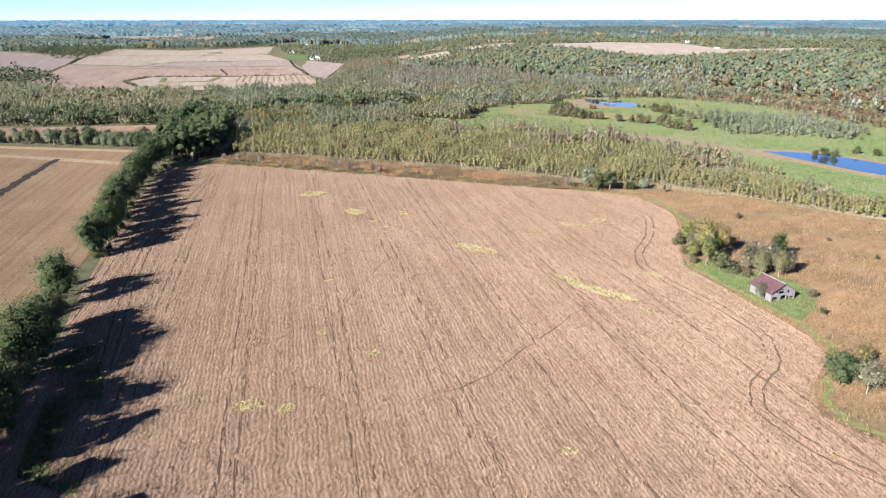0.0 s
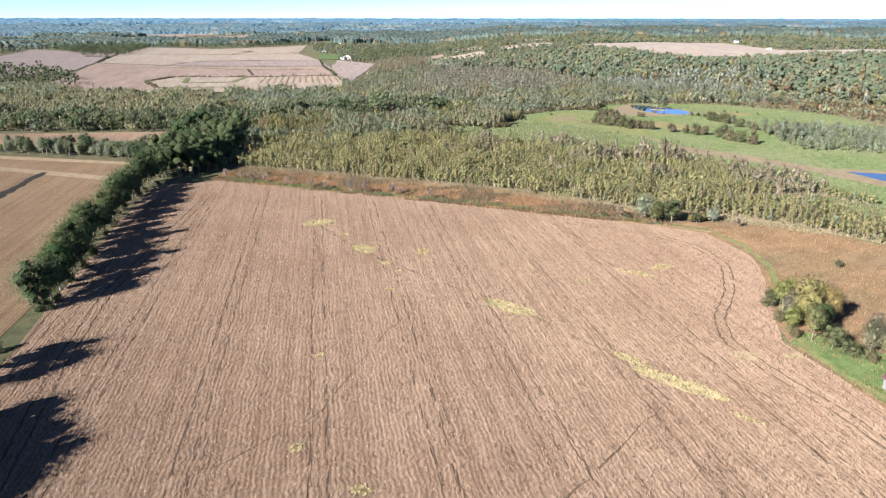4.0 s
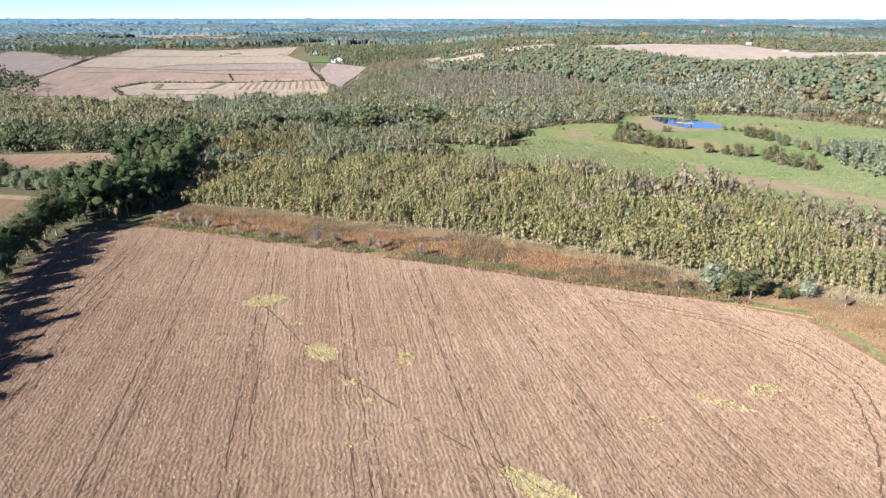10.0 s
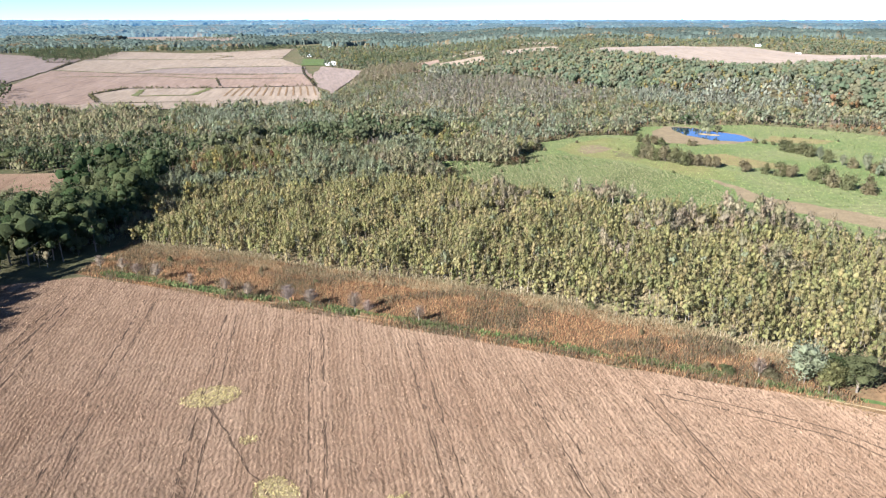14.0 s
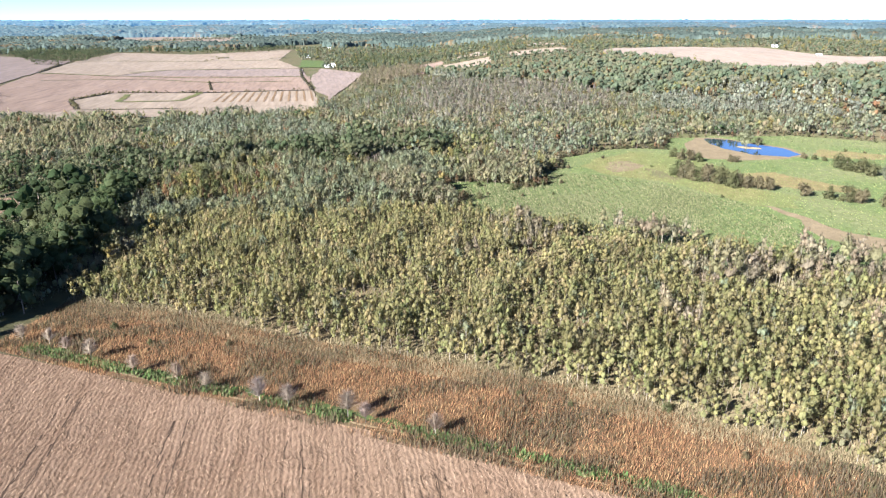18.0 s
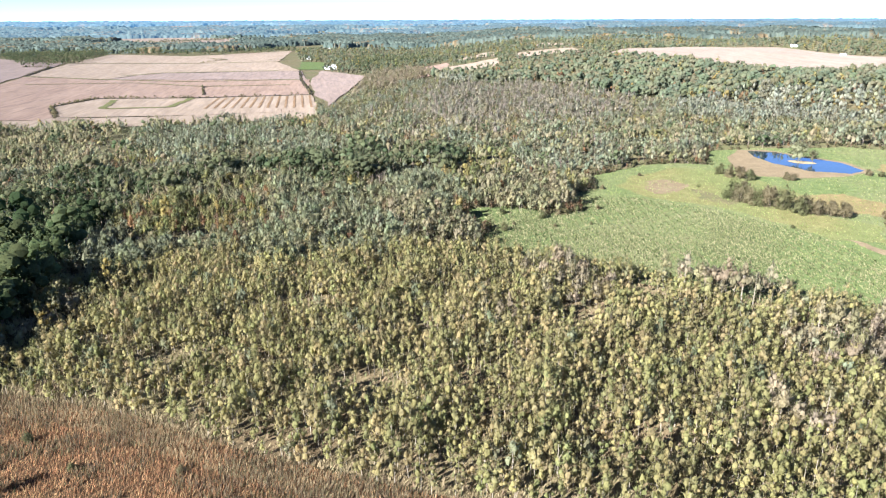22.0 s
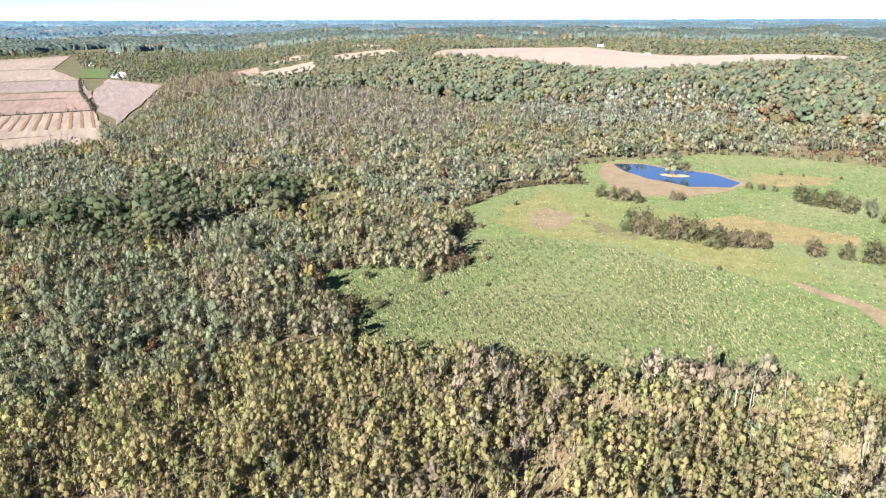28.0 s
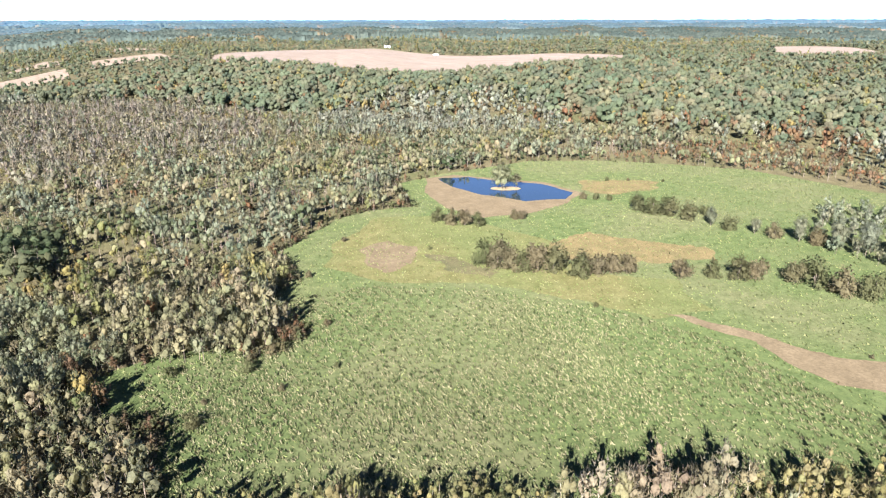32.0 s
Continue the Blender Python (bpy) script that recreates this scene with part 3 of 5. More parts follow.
def forms(kind, level, many=5):
    """Several shapes of a kind, built once."""
    if (kind, level) not in FORMS:
        r = np.random.default_rng(sum(map(ord, kind + level)))
        s, made = KINDS.get(kind), []
        for k in range(many):
            if kind == "bare_tree":
                made.append(bare_form(r, 9, 6.5 if level == "near" else 3.4, 190 if level == "near" else 26))
                continue
            near = level == "near"
            count, blobs = s["count"][0] * 4 if near else s["count"][1], s["blobs"][0 if near else 1]
            if level == "far":
                count, blobs = int(count / 2.6), 3
            if level == "vfar":
                count, blobs = 30, 4
            smooth = s.get("smooth", 0)
            if smooth and level in ("far", "vfar"):
                count, blobs = ((90, 7) if kind == "hill_oak" else (300, 7)) if level == "far" else (9, 3)
            leaf = s["leaf"] * {"near": 0.55, "mid": 0.9 if not smooth else 0.7, "far": 1.15 if not smooth else 0.8, "vfar": 2.0}[level]
            wider = {"near": 1.0, "mid": 1.0, "far": 1.4, "vfar": 1.3}[level] if kind != "hill_oak" else 1.0
            made.append(tree_form(r, s["h"] * r.uniform(0.9, 1.1), s["w"] * wider * r.uniform(0.85, 1.15), s["bole"] * (1.0 if near or level == "mid" else 0.25), blobs, count, leaf, 5 if near else 1, 0.25, 5 if near else 3, s["top"], s["thick"], s["blob"] * (1.0 if near else 1.12), level == "vfar", s.get("core", 0.62 if kind == "hill_oak" else 0.44), s.get("long", 0.0)))
        FORMS[kind, level] = made
    return FORMS[kind, level]


BARE_COLOURS = [(0.5, 0.39, 0.27), (0.43, 0.335, 0.235), (0.46, 0.375, 0.28)]


def kind_tints(kind, n, r, spread=1.0):
    colours = np.array(KINDS[kind]["colours"] if kind in KINDS else BARE_COLOURS)
    f = r.uniform(0, 1, (n, 1))
    base = colours[r.integers(0, len(colours), n)] * f + colours[r.integers(0, len(colours), n)] * (1 - f)
    return base * r.uniform(0.87, 1.13, (n, 1)) * r.uniform(0.96, 1.04, (n, 3)) * [1, 1, 1.08]


def waves(x, y, size, seed):
    """A soft random field between about -1 and 1."""
    r = np.random.default_rng(seed)
    out = 0
    for k in range(6):
        a, f, ph = r.uniform(0, 6.28), r.uniform(0.6, 1.6) / size, r.uniform(0, 6.28)
        out = out + np.sin((x * math.cos(a) + y * math.sin(a)) * f * 6.28 + ph)
    return out / 2.4


class Wood:
    """Gathers trees of many kinds into one joined woodland."""

    def __init__(self):
        self.crowns, self.soft, self.tints, self.stems, self.trees = [], [], [], [], 0

    def plant(self, kind, level, x, y, scale, r):
        n = len(x)
        if not n:
            return
        made = forms(kind, level)
        pick, turn = r.integers(0, len(made), n), r.uniform(0, 6.283, n)
        tall = scale * r.uniform(0.9, 1.1, n)
        tints, z = kind_tints(kind, n, r) * (1 + 0.13 * np.clip(waves(x, y, 24, 95), -1.3, 1.3))[:, None], land(x, y)
        for k, (crown, soft, wood) in enumerate(made):
            sel = np.nonzero(pick == k)[0]
            c, s = np.cos(turn[sel])[:, None, None], np.sin(turn[sel])[:, None, None]
            for source, store in ((crown, self.crowns), (wood, self.stems)):
                p = source[None]
                q = np.stack([(c * p[..., 0] - s * p[..., 1]) * scale[sel, None, None] + x[sel, None, None], (s * p[..., 0] + c * p[..., 1]) * scale[sel, None, None] + y[sel, None, None], p[..., 2] * tall[sel, None, None] + z[sel, None, None]], -1)
                store.append(q.reshape(-1, 3, 3).astype(np.float32))
            p = soft[None]
            q = np.stack([c * p[..., 0] - s * p[..., 1], s * p[..., 0] + c * p[..., 1], np.broadcast_to(p[..., 2], (len(sel), *p.shape[1:3]))], -1)
            self.soft.append(q.reshape(-1, 3, 3).astype(np.float32))
            t = tints[sel][:, None, :] * r.uniform(0.91, 1.09, (len(sel), len(crown), 1))
            self.tints.append(t.reshape(-1, 3))
        self.trees += n

    def link(self, name, label, leaf=M_LEAF, bark=M_BARK, stems=True):
        root = tagged(new(name, triangle_mesh(name, np.concatenate(self.crowns), np.concatenate(self.tints), leaf, np.concatenate(self.soft))), label, "woodland", kind="stuff")
        if stems:
            ob = new("stems", triangle_mesh("stems", np.concatenate(self.stems), None, bark))
            ob.parent = root
            tagged(ob, "thin bare trunks", kind="stuff")
        return root


def scatter(outline, gap, r, jitter=0.42, keep=None):
    """Points about gap metres apart inside the outline."""
    xs, ys = [p[0] for p in outline], [p[1] for p in outline]
    gx, gy = np.meshgrid(np.arange(min(xs), max(xs), gap), np.arange(min(ys), max(ys), gap))
    gx = gx + (np.arange(gy.shape[0]) % 2)[:, None] * gap / 2
    x, y = gx.ravel() + r.uniform(-jitter, jitter, gx.size) * gap, gy.ravel() + r.uniform(-jitter, jitter, gx.size) * gap
    ok = inside(outline, x, y)
    return x[ok], y[ok]


def near_line(x, y, line):
    """Distance to a chain of points."""
    best = np.full(np.shape(x), 1e9)
    for (ax, ay), (bx, by) in zip(line, line[1:]):
        dx, dy = bx - ax, by - ay
        t = np.clip(((x - ax) * dx + (y - ay) * dy) / (dx * dx + dy * dy), 0, 1)
        best = np.minimum(best, np.hypot(x - ax - t * dx, y - ay - t * dy))
    return best


# ---- the young plantation ----
SILVER = [
    [(-49, 494), (-35, 493), (-13, 446), (-13, 432), (-26, 440), (-53, 476)],
    [(-3, 515), (23, 494), (55, 500), (63, 517), (34, 542), (6, 534)],
    [(-186, 604), (-123, 604), (-75, 557), (-88, 512), (-146, 536), (-179, 556)],
    [(-82, 421), (-58, 456), (-28, 467), (-25, 409), (-40, 390), (-74, 380)],
]
GLADE = [(-101, 402), (-93, 408), (-85, 400), (-94, 393)]
x, y = scatter(PLANT, 1.8, rng)
OPENINGS = [(-70, 330, 7, 4), (-50, 357, 6, 4), (-33, 324, 8, 3), (-87, 337, 4, 3), (8, 355, 5, 3), (21, 367, 4, 7), (44, 359, 4, 3), (-17, 326, 5, 2.5), (10, 309, 4, 3), (49, 343, 3, 6), (33, 283, 3, 3), (-25, 345, 2.5, 2), (60, 330, 4, 3), (75, 320, 4, 5)]
open_ground = np.max([1 - np.hypot((x - a) / c, (y - b) / d) for a, b, c, d in OPENINGS], axis=0) + rng.normal(0, 0.12, x.size)
edge = near_line(x, y, PLANT[:9])
gone = (inside(GREEN_STRIP, x, y)) | (open_ground > 0) | ((edge < 6) & (rng.uniform(size=x.size) < 0.3))
x, y, edge = x[~gone], y[~gone], edge[~gone]
grey = np.where(inside(SILVER[3], x, y), 0.9, 0.05)
role = rng.uniform(size=x.size)
silver = role < 0.75 * grey
size = rng.uniform(0.84, 1.14, x.size) * np.where(edge < 6, 0.9, 1.0) * np.where(x > 85, 0.75, 1.0) * (1 + 0.16 * np.clip(waves(x, y, 18, 93), -1, 1))
own = (x > -32) & (x < 8) & (y > 322) & (y < 350)
PLANTED = [(float(a), float(b), float(c)) for a, b, c in zip(x[own & ~silver], y[own & ~silver], size[own & ~silver])][:300]
own &= ~silver
x, y, size, silver = x[~own], y[~own], size[~own], silver[~own]
wood = Wood()
tan = ~silver & (waves(x, y, 45, 94) + (x - 30) / 70 + (y - 360) / 60 + rng.normal(0, 0.3, x.size) > 0.5)
thinned = rng.uniform(size=x.size)
tall_tan, low_brush = tan & (thinned < 0.5), tan & (thinned > 0.75)
rim = near_line(x, y, PLANT[-10:-2]) < 7
wood.plant("tan_poplar", "mid", x[tall_tan], y[tall_tan], size[tall_tan] * np.where(rim, 1.2, 0.95)[tall_tan], rng)
wood.plant("shrub", "mid", x[low_brush], y[low_brush], size[low_brush] * 0.42, rng)
silver_or_tan = silver | tan
wood.plant("young_poplar", "mid", x[~silver_or_tan], y[~silver_or_tan], size[~silver_or_tan], rng)
wood.plant("silver_poplar", "mid", x[silver], y[silver], size[silver] * 0.75, rng)
wood.link("young_plantation", "dense stand of slender yellow-green young poplars", bark=M_PALEBARK)

# ---- mixed bottomland woods ----
WOODS = [(-100, 322), (-60, 400), (-14, 399), (-21, 442), (8, 433), (18, 440), (13, 449), (27, 470), (27, 492), (55, 515), (81, 515), (90, 549), (115, 556), (160, 560), (193, 542), (226, 502), (238, 452), (243, 400), (264, 340), (340, 330), (302, 385), (264, 466), (284, 506), (255, 580), (189, 684), (121, 735), (90, 777), (41, 876), (-41, 881), (-60, 990), (-92, 829), (-123, 749), (-125, 690), (-215, 662), (-205, 612), (-243, 645), (-277, 620), (-345, 640), (-430, 640), (-340, 400), (-225, 405), (-160, 411), (-152, 380), (-138, 332), (-124, 300), (-108, 298)]
GOLD = [(-125, 415), (-119, 441), (-89, 442), (-77, 418), (-86, 395), (-108, 396)]
BARE = [(-60, 760), (-41, 881), (35, 865), (101, 747), (89, 677), (47, 644), (13, 641), (-23, 598), (-60, 640)]
DARK = [(-114, 300), (-118, 325), (-124, 365), (-136, 407), (-154, 466), (-129, 456), (-118, 472), (-96, 500), (-67, 473), (-53, 515), (-28, 500)]
CHANNEL = [(-209, 612), (-193, 561), (-185, 530)]
TAN = [[(-52, 449), (-27, 434), (-18, 420), (-14, 399), (-30, 398), (-40, 420)], [(-15, 467), (7, 474), (20, 450), (8, 428), (-10, 430)], [(-254, 590), (-216, 603), (-186, 556), (-164, 489), (-179, 476), (-330, 480), (-330, 560)]]
DEEP = [[(-76, 561), (-62, 544), (-49, 494), (-56, 483), (-66, 505)], [(-46, 527), (-34, 528), (-24, 546), (-21, 517), (-31, 499), (-40, 502)]]
AMBER = [(-20, 533), (-1, 537), (0, 490), (-15, 477), (-29, 479)]
NEAR_WOODS = [(-100, 322), (-60, 400), (-14, 399), (-21, 442), (8, 433), (18, 440), (13, 449), (27, 470), (27, 484), (-110, 484), (-128, 400)]


def among(outlines, x, y):
    return np.any([inside(o, x, y) for o in outlines], axis=0)


wood = Wood()
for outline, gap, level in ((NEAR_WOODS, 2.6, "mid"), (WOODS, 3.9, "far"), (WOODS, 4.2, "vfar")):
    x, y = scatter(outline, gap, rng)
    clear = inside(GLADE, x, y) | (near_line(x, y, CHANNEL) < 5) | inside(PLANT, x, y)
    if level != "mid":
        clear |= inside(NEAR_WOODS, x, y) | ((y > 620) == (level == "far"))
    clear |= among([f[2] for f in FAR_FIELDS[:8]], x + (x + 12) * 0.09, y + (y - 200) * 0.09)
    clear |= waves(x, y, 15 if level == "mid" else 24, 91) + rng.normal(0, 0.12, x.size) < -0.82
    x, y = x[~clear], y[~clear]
    swell = 1 + 0.2 * np.clip(waves(x, y, 26, 92), -1, 1)
    role, w1, w2, w3 = rng.uniform(size=x.size), waves(x, y, 90, 11), waves(x, y, 55, 12), waves(x, y, 34, 13) + rng.normal(0, 0.3, x.size)
    small = level == "mid"
    left = np.ones(x.size, bool)
    silver_kind = "silver_poplar" if small else "silver_willow"
    plan = [
        ("oak", (x < -128) & (y < 470) & (role < 0.5), 0.68),
        ("hedge_oak", (x < -128) & (y < 440) & (role < 0.7), 0.7),
        ("bare_tree", inside(BARE, x, y) & (role < 0.1), 0.95),
        ("grey_poplar", inside(BARE, x + rng.normal(0, 14, x.size), y + rng.normal(0, 22, x.size)) & (role < 0.72), 1.1),
        ("hedge_oak", (near_line(x, y, DARK[:4]) < 13) & (role < (0.4 if small else 0.75)), 1.35),
        ("oak", ((near_line(x, y, DARK) < 10 + 3 * w1) | among(DEEP, x, y)) & (role < (0.42 if small else 0.65)), 0.95),
        ("golden_tree", ((near_line(x, y, DARK) < 12) | among(DEEP, x, y)) & (role > 0.85), 0.8),
        ("rust_tree", inside(GOLD, x, y) & (role < 0.22), 0.75),
        ("golden_tree", inside(GOLD, x, y) & (role < 0.85), 0.75),
        ("golden_tree", inside(AMBER, x, y) & (role < 0.6), 0.85),
        ("olive_tree", among(TAN, x, y) & (role < 0.9), 1.2 if small else 1.05),
        (silver_kind, among(SILVER, x, y) & (role < 0.9), 0.95),
        ("pale_willow", inside([(125, 723), (192, 753), (249, 700), (253, 647), (216, 602), (165, 632), (120, 637), (105, 668)], x, y) & (role < 0.8), 1.1),
        ("rust_tree", (x > 150) & (y < 545) & (role > 0.35), 0.75),
        ("bare_tree", (w2 > 0.9) & (role < 0.35), 0.8),
        ("rust_tree", role > 0.97, 0.8),
        ("oak", (role > 0.9) & (not small), 0.6),
        ("golden_tree", (role < 0.5) & (w3 > 0.75), 0.8),
        ("olive_tree", w3 > (-0.45 if small else -0.2), 0.85 if small else 1.05),
        (silver_kind, role < 2, 0.95),
    ]
    for kind, mask, factor in plan:
        m = mask & left
        left &= ~m
        wood.plant(kind, level, x[m], y[m], factor * (1.0 if small else 0.88) * swell[m] * rng.uniform(0.84, 1.14, m.sum()), rng)
wood.link("bottomland_woods", "mixed silver green, olive and golden bottomland trees")

# ---- wooded bluff ----
UPLAND = [(-45, 886), (41, 881), (90, 782), (121, 740), (189, 689), (255, 585), (286, 510), (264, 466), (300, 380), (520, 300), (1100, 560), (1150, 900), (900, 905), (830, 775), (708, 712), (680, 745), (700, 850), (600, 920), (520, 866), (393, 862), (300, 880), (250, 1050), (120, 1100), (-20, 1060), (-70, 995)]
HILL = [(-45, 886), (41, 881), (90, 782), (121, 740), (189, 689), (255, 585), (286, 510), (264, 466), (300, 380), (520, 300), (1100, 560), (1150, 900), (860, 760), (726, 680), (650, 662), (612, 725), (630, 800), (556, 880), (526, 872), (440, 784), (400, 779), (359, 784), (310, 789), (247, 808), (200, 892), (130, 985), (100, 960), (-20, 960), (-70, 995)]
SILVER_FOOT = [(232, 617), (269, 595), (292, 558), (312, 524), (314, 494), (297, 484), (272, 498), (240, 517), (216, 543), (201, 579)]
SILVER_BAND = [(125, 723), (192, 753), (249, 700), (253, 647), (216, 602), (165, 632), (120, 637), (105, 668)]
x, y = scatter(HILL, 7.0, rng)
role, w = rng.uniform(size=x.size), waves(x, y, 120, 21)
foot = 0.756 * (x + 41) + 0.655 * (y - 881)
rust = ((role < 0.05) | ((foot < 45) & (role < 0.4) & (x > 150)) | (w > 1.35) & (role < 0.55))
gold = ~rust & (role > 0.9)
silver = ~rust & ~gold & ((foot < 25) | inside(SILVER_FOOT, x, y) | inside(SILVER_BAND, x, y)) & (role < 0.85)
wood = Wood()
for kind, mask, factor in (("rust_tree", rust, 1.35), ("golden_tree", gold, 1.25), ("pale_willow", silver, 1.3), ("hill_oak", ~(rust | gold | silver), 1.08)):
    for level, side in (("far", x < 430), ("vfar", x >= 430)):
        wood.plant(kind, level, x[mask & side], y[mask & side], factor * rng.uniform(0.85, 1.15, (mask & side).sum()), rng)
wood.link("bluff_woods", "dense green oak woods with rust and gold crowns on a bluff", leaf=M_HILL, stems=False)


# ---- distant woods ----
r0 = 800.0
px, py = [], []
while r0 < 1560:
    gap = max(9, 9 + (r0 - 1000) * 0.012)
    n = int(r0 * radians(112) / gap)
    az = radians(-42) + radians(112) * (np.arange(n) + rng.uniform(-0.4, 0.4, n)) / n
    rr = r0 + rng.uniform(-0.5, 0.5, n) * gap
    px.append(np.sin(az) * rr), py.append(200 + np.cos(az) * rr)
    r0 += gap * (1.0 + max(0, r0 - 1000) / 2500)
px, py = np.concatenate(px), np.concatenate(py)
clear = np.zeros(px.size, bool)
for _, _, outline in FAR_FIELDS:
    clear |= inside(outline, px, py)
FIELD_LAND = [(-286, 637), (-121, 690), (-134, 984), (-199, 1066), (-268, 1249), (-375, 1613), (-666, 1478), (-843, 1378), (-480, 745)]
for outline in (UPLAND, WOODS, PLANT, MEADOW, FIELD_LAND, LEFT_WOOD, LEFT_FIELD):
    clear |= inside(outline, px, py)
dist = np.hypot(px, py - 200)
clear |= (px < -420) & (dist < 1500) & (py < 1200) & (py > 760)
px, py, dist = px[~clear], py[~clear], dist[~clear]
LOW_LAND = [(60, 960), (100, 960), (130, 985), (134, 1090), (110, 1320), (40, 1120)]
nearer = dist < 1500
low = inside(LOW_LAND, px, py)
wood = Wood()
FIELD_WOODS = [
    LEFT_WOOD,
    [(-798, 1360), (-594, 1122), (-574, 1147), (-574, 1212), (-608, 1334), (-651, 1466), (-760, 1600), (-940, 1520)],
    [(-651, 1466), (-547, 1439), (-445, 1434), (-395, 1499), (-367, 1595), (-380, 1660), (-450, 1500), (-550, 1500), (-660, 1540)],
    [(-872, 1842), (-787, 2002), (-694, 2247), (-730, 2250), (-830, 2010), (-910, 1850)],
    [(-176, 1135), (-150, 1040), (-139, 1015), (-146, 1131), (-106, 1169), (-59, 1209), (-90, 1260), (-185, 1240)],
]
for outline in FIELD_WOODS:
    x, y = scatter(outline, 9.0, rng)
    wood.plant("oak", "vfar", x, y, rng.uniform(0.75, 1.15, x.size), rng)
x, y = scatter([(-128, 960), (-112, 770), (-92, 829), (-62, 985), (-58, 1015), (-98, 1062)], 5.0, rng)
wood.plant("tan_poplar", "vfar", x, y, rng.uniform(0.9, 1.3, x.size), rng)
wood.link("field_wood", "dark green wood between the far fields", leaf=M_HILL, stems=False)
wood = Wood()
role = rng.uniform(size=px.size)
for kind, mask, factor in (("hill_oak", nearer & ~low & (role < 0.9), 0.85), ("golden_tree", nearer & ~low & (role >= 0.9), 1.2), ("hill_oak", low, 0.55)):
    wood.plant(kind, "vfar", px[mask], py[mask], factor * rng.uniform(0.8, 1.2, mask.sum()), rng)
x, y = scatter(UPLAND, 10.5, rng)
ok = ~inside(HILL, x, y)
for _, _, outline in FAR_FIELDS:
    ok &= ~inside(outline, x, y)
wood.plant("hill_oak", "vfar", x[ok], y[ok], rng.uniform(0.7, 0.95, ok.sum()), rng)
wood.link("upland_woods", "far green and gold woods round upland fields", leaf=M_HILL, stems=False)


def canopy(name, label, inner, outer, mat, kind, category, seed):
    """A far treetop sheet, open over the fields, with ragged crowns and steep edges."""
    r = np.random.default_rng(seed)
    az = np.radians(np.arange(-42, 70, 0.11))
    rings = inner * np.exp(np.arange(0, math.log(outer / inner), 0.0048))
    gr, ga = np.meshgrid(np.append(rings, outer), az, indexing="ij")
    gr, ga = gr * (1 + r.uniform(-0.002, 0.002, gr.shape)), ga + np.radians(r.uniform(-0.05, 0.05, ga.shape))
    x, y = gr * np.sin(ga), 200 + gr * np.cos(ga)
    wooded = ~among([f[2] for f in FAR_FIELDS], x, y) & (waves(x, y, 620, 31) + 0.7 * waves(x, y, 210, 32) + r.normal(0, 0.08, x.shape) < 0.95)
    crown = np.clip(9 + 2.2 * waves(x, y, 160, 33) + r.normal(0, 1.8, x.shape), 4, 16)
    z = land(x, y) + np.where(wooded, crown, -1.0)
    z[0], z[-1] = land(x[0], y[0]) - 1, land(x[-1], y[-1]) - 1
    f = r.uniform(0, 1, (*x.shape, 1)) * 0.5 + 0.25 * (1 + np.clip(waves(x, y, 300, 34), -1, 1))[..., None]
    # Greens pushed towards blue: distance haze mixed into the tint.
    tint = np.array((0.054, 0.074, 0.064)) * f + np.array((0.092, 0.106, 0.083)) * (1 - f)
    autumn = (waves(x, y, 90, 35) + r.normal(0, 0.5, x.shape)) > 1.3
    tint[autumn] = np.array((0.125, 0.095, 0.055)) * r.uniform(0.8, 1.2, (autumn.sum(), 1))
    rows, cols = x.shape
    index = np.arange(rows * cols).reshape(rows, cols)
    some = wooded[:-1, :-1] | wooded[1:, :-1] | wooded[:-1, 1:] | wooded[1:, 1:]
    quads = np.stack([index[:-1, :-1], index[:-1, 1:], index[1:, 1:], index[1:, :-1]], -1)[some]
    me = bpy.data.meshes.new(name)
    me.from_pydata(np.stack([x, y, z], -1).reshape(-1, 3).tolist(), [], quads.tolist())
    layer = me.attributes.new("tint", "FLOAT_COLOR", "POINT")
    layer.data.foreach_set("color", np.concatenate([tint, np.ones((rows, cols, 1))], -1).astype(np.float32).ravel())
    me.materials.append(mat)
    me.polygons.foreach_set("use_smooth", np.ones(len(me.polygons), bool))
    return tagged(new(name, me), label, category, kind=kind)


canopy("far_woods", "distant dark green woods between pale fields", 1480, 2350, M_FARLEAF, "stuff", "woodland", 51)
canopy("backdrop", "blue hazy woods far off", 2350, 3400, M_HAZE, "structure", "backdrop", 52)
canopy("backdrop", "woods along the horizon, blue with haze", 3400, 4740, M_HORIZON_HAZE, "structure", "backdrop", 53)


# ---- grass, tufts and crop as stuff ----
def blades(x, y, z, tall, wide, lean, heading, tints, r):
    """Leaning pointed blades, one triangle each."""
    n = len(x)
    base = np.stack([x, y, z], 1)
    across = r.uniform(0, 6.283, n)
    side = np.stack([np.cos(across), np.sin(across), 0 * across], 1) * wide[:, None] / 2
    tip = base + np.stack([np.sin(heading) * lean, np.cos(heading) * lean, tall], 1)
    return np.stack([base - side, base + side, tip], 1), tints


def tinted(colours, n, r, low=0.75, high=1.25):
    c = np.array(colours)[r.integers(0, len(colours), n)]
    return c * r.uniform(low, high, (n, 1))


def spread(outline, count, r):
    xs, ys = [p[0] for p in outline], [p[1] for p in outline]
    x, y = r.uniform(min(xs), max(xs), count * 3), r.uniform(min(ys), max(ys), count * 3)
    ok = inside(outline, x, y)
    return x[ok][:count], y[ok][:count]


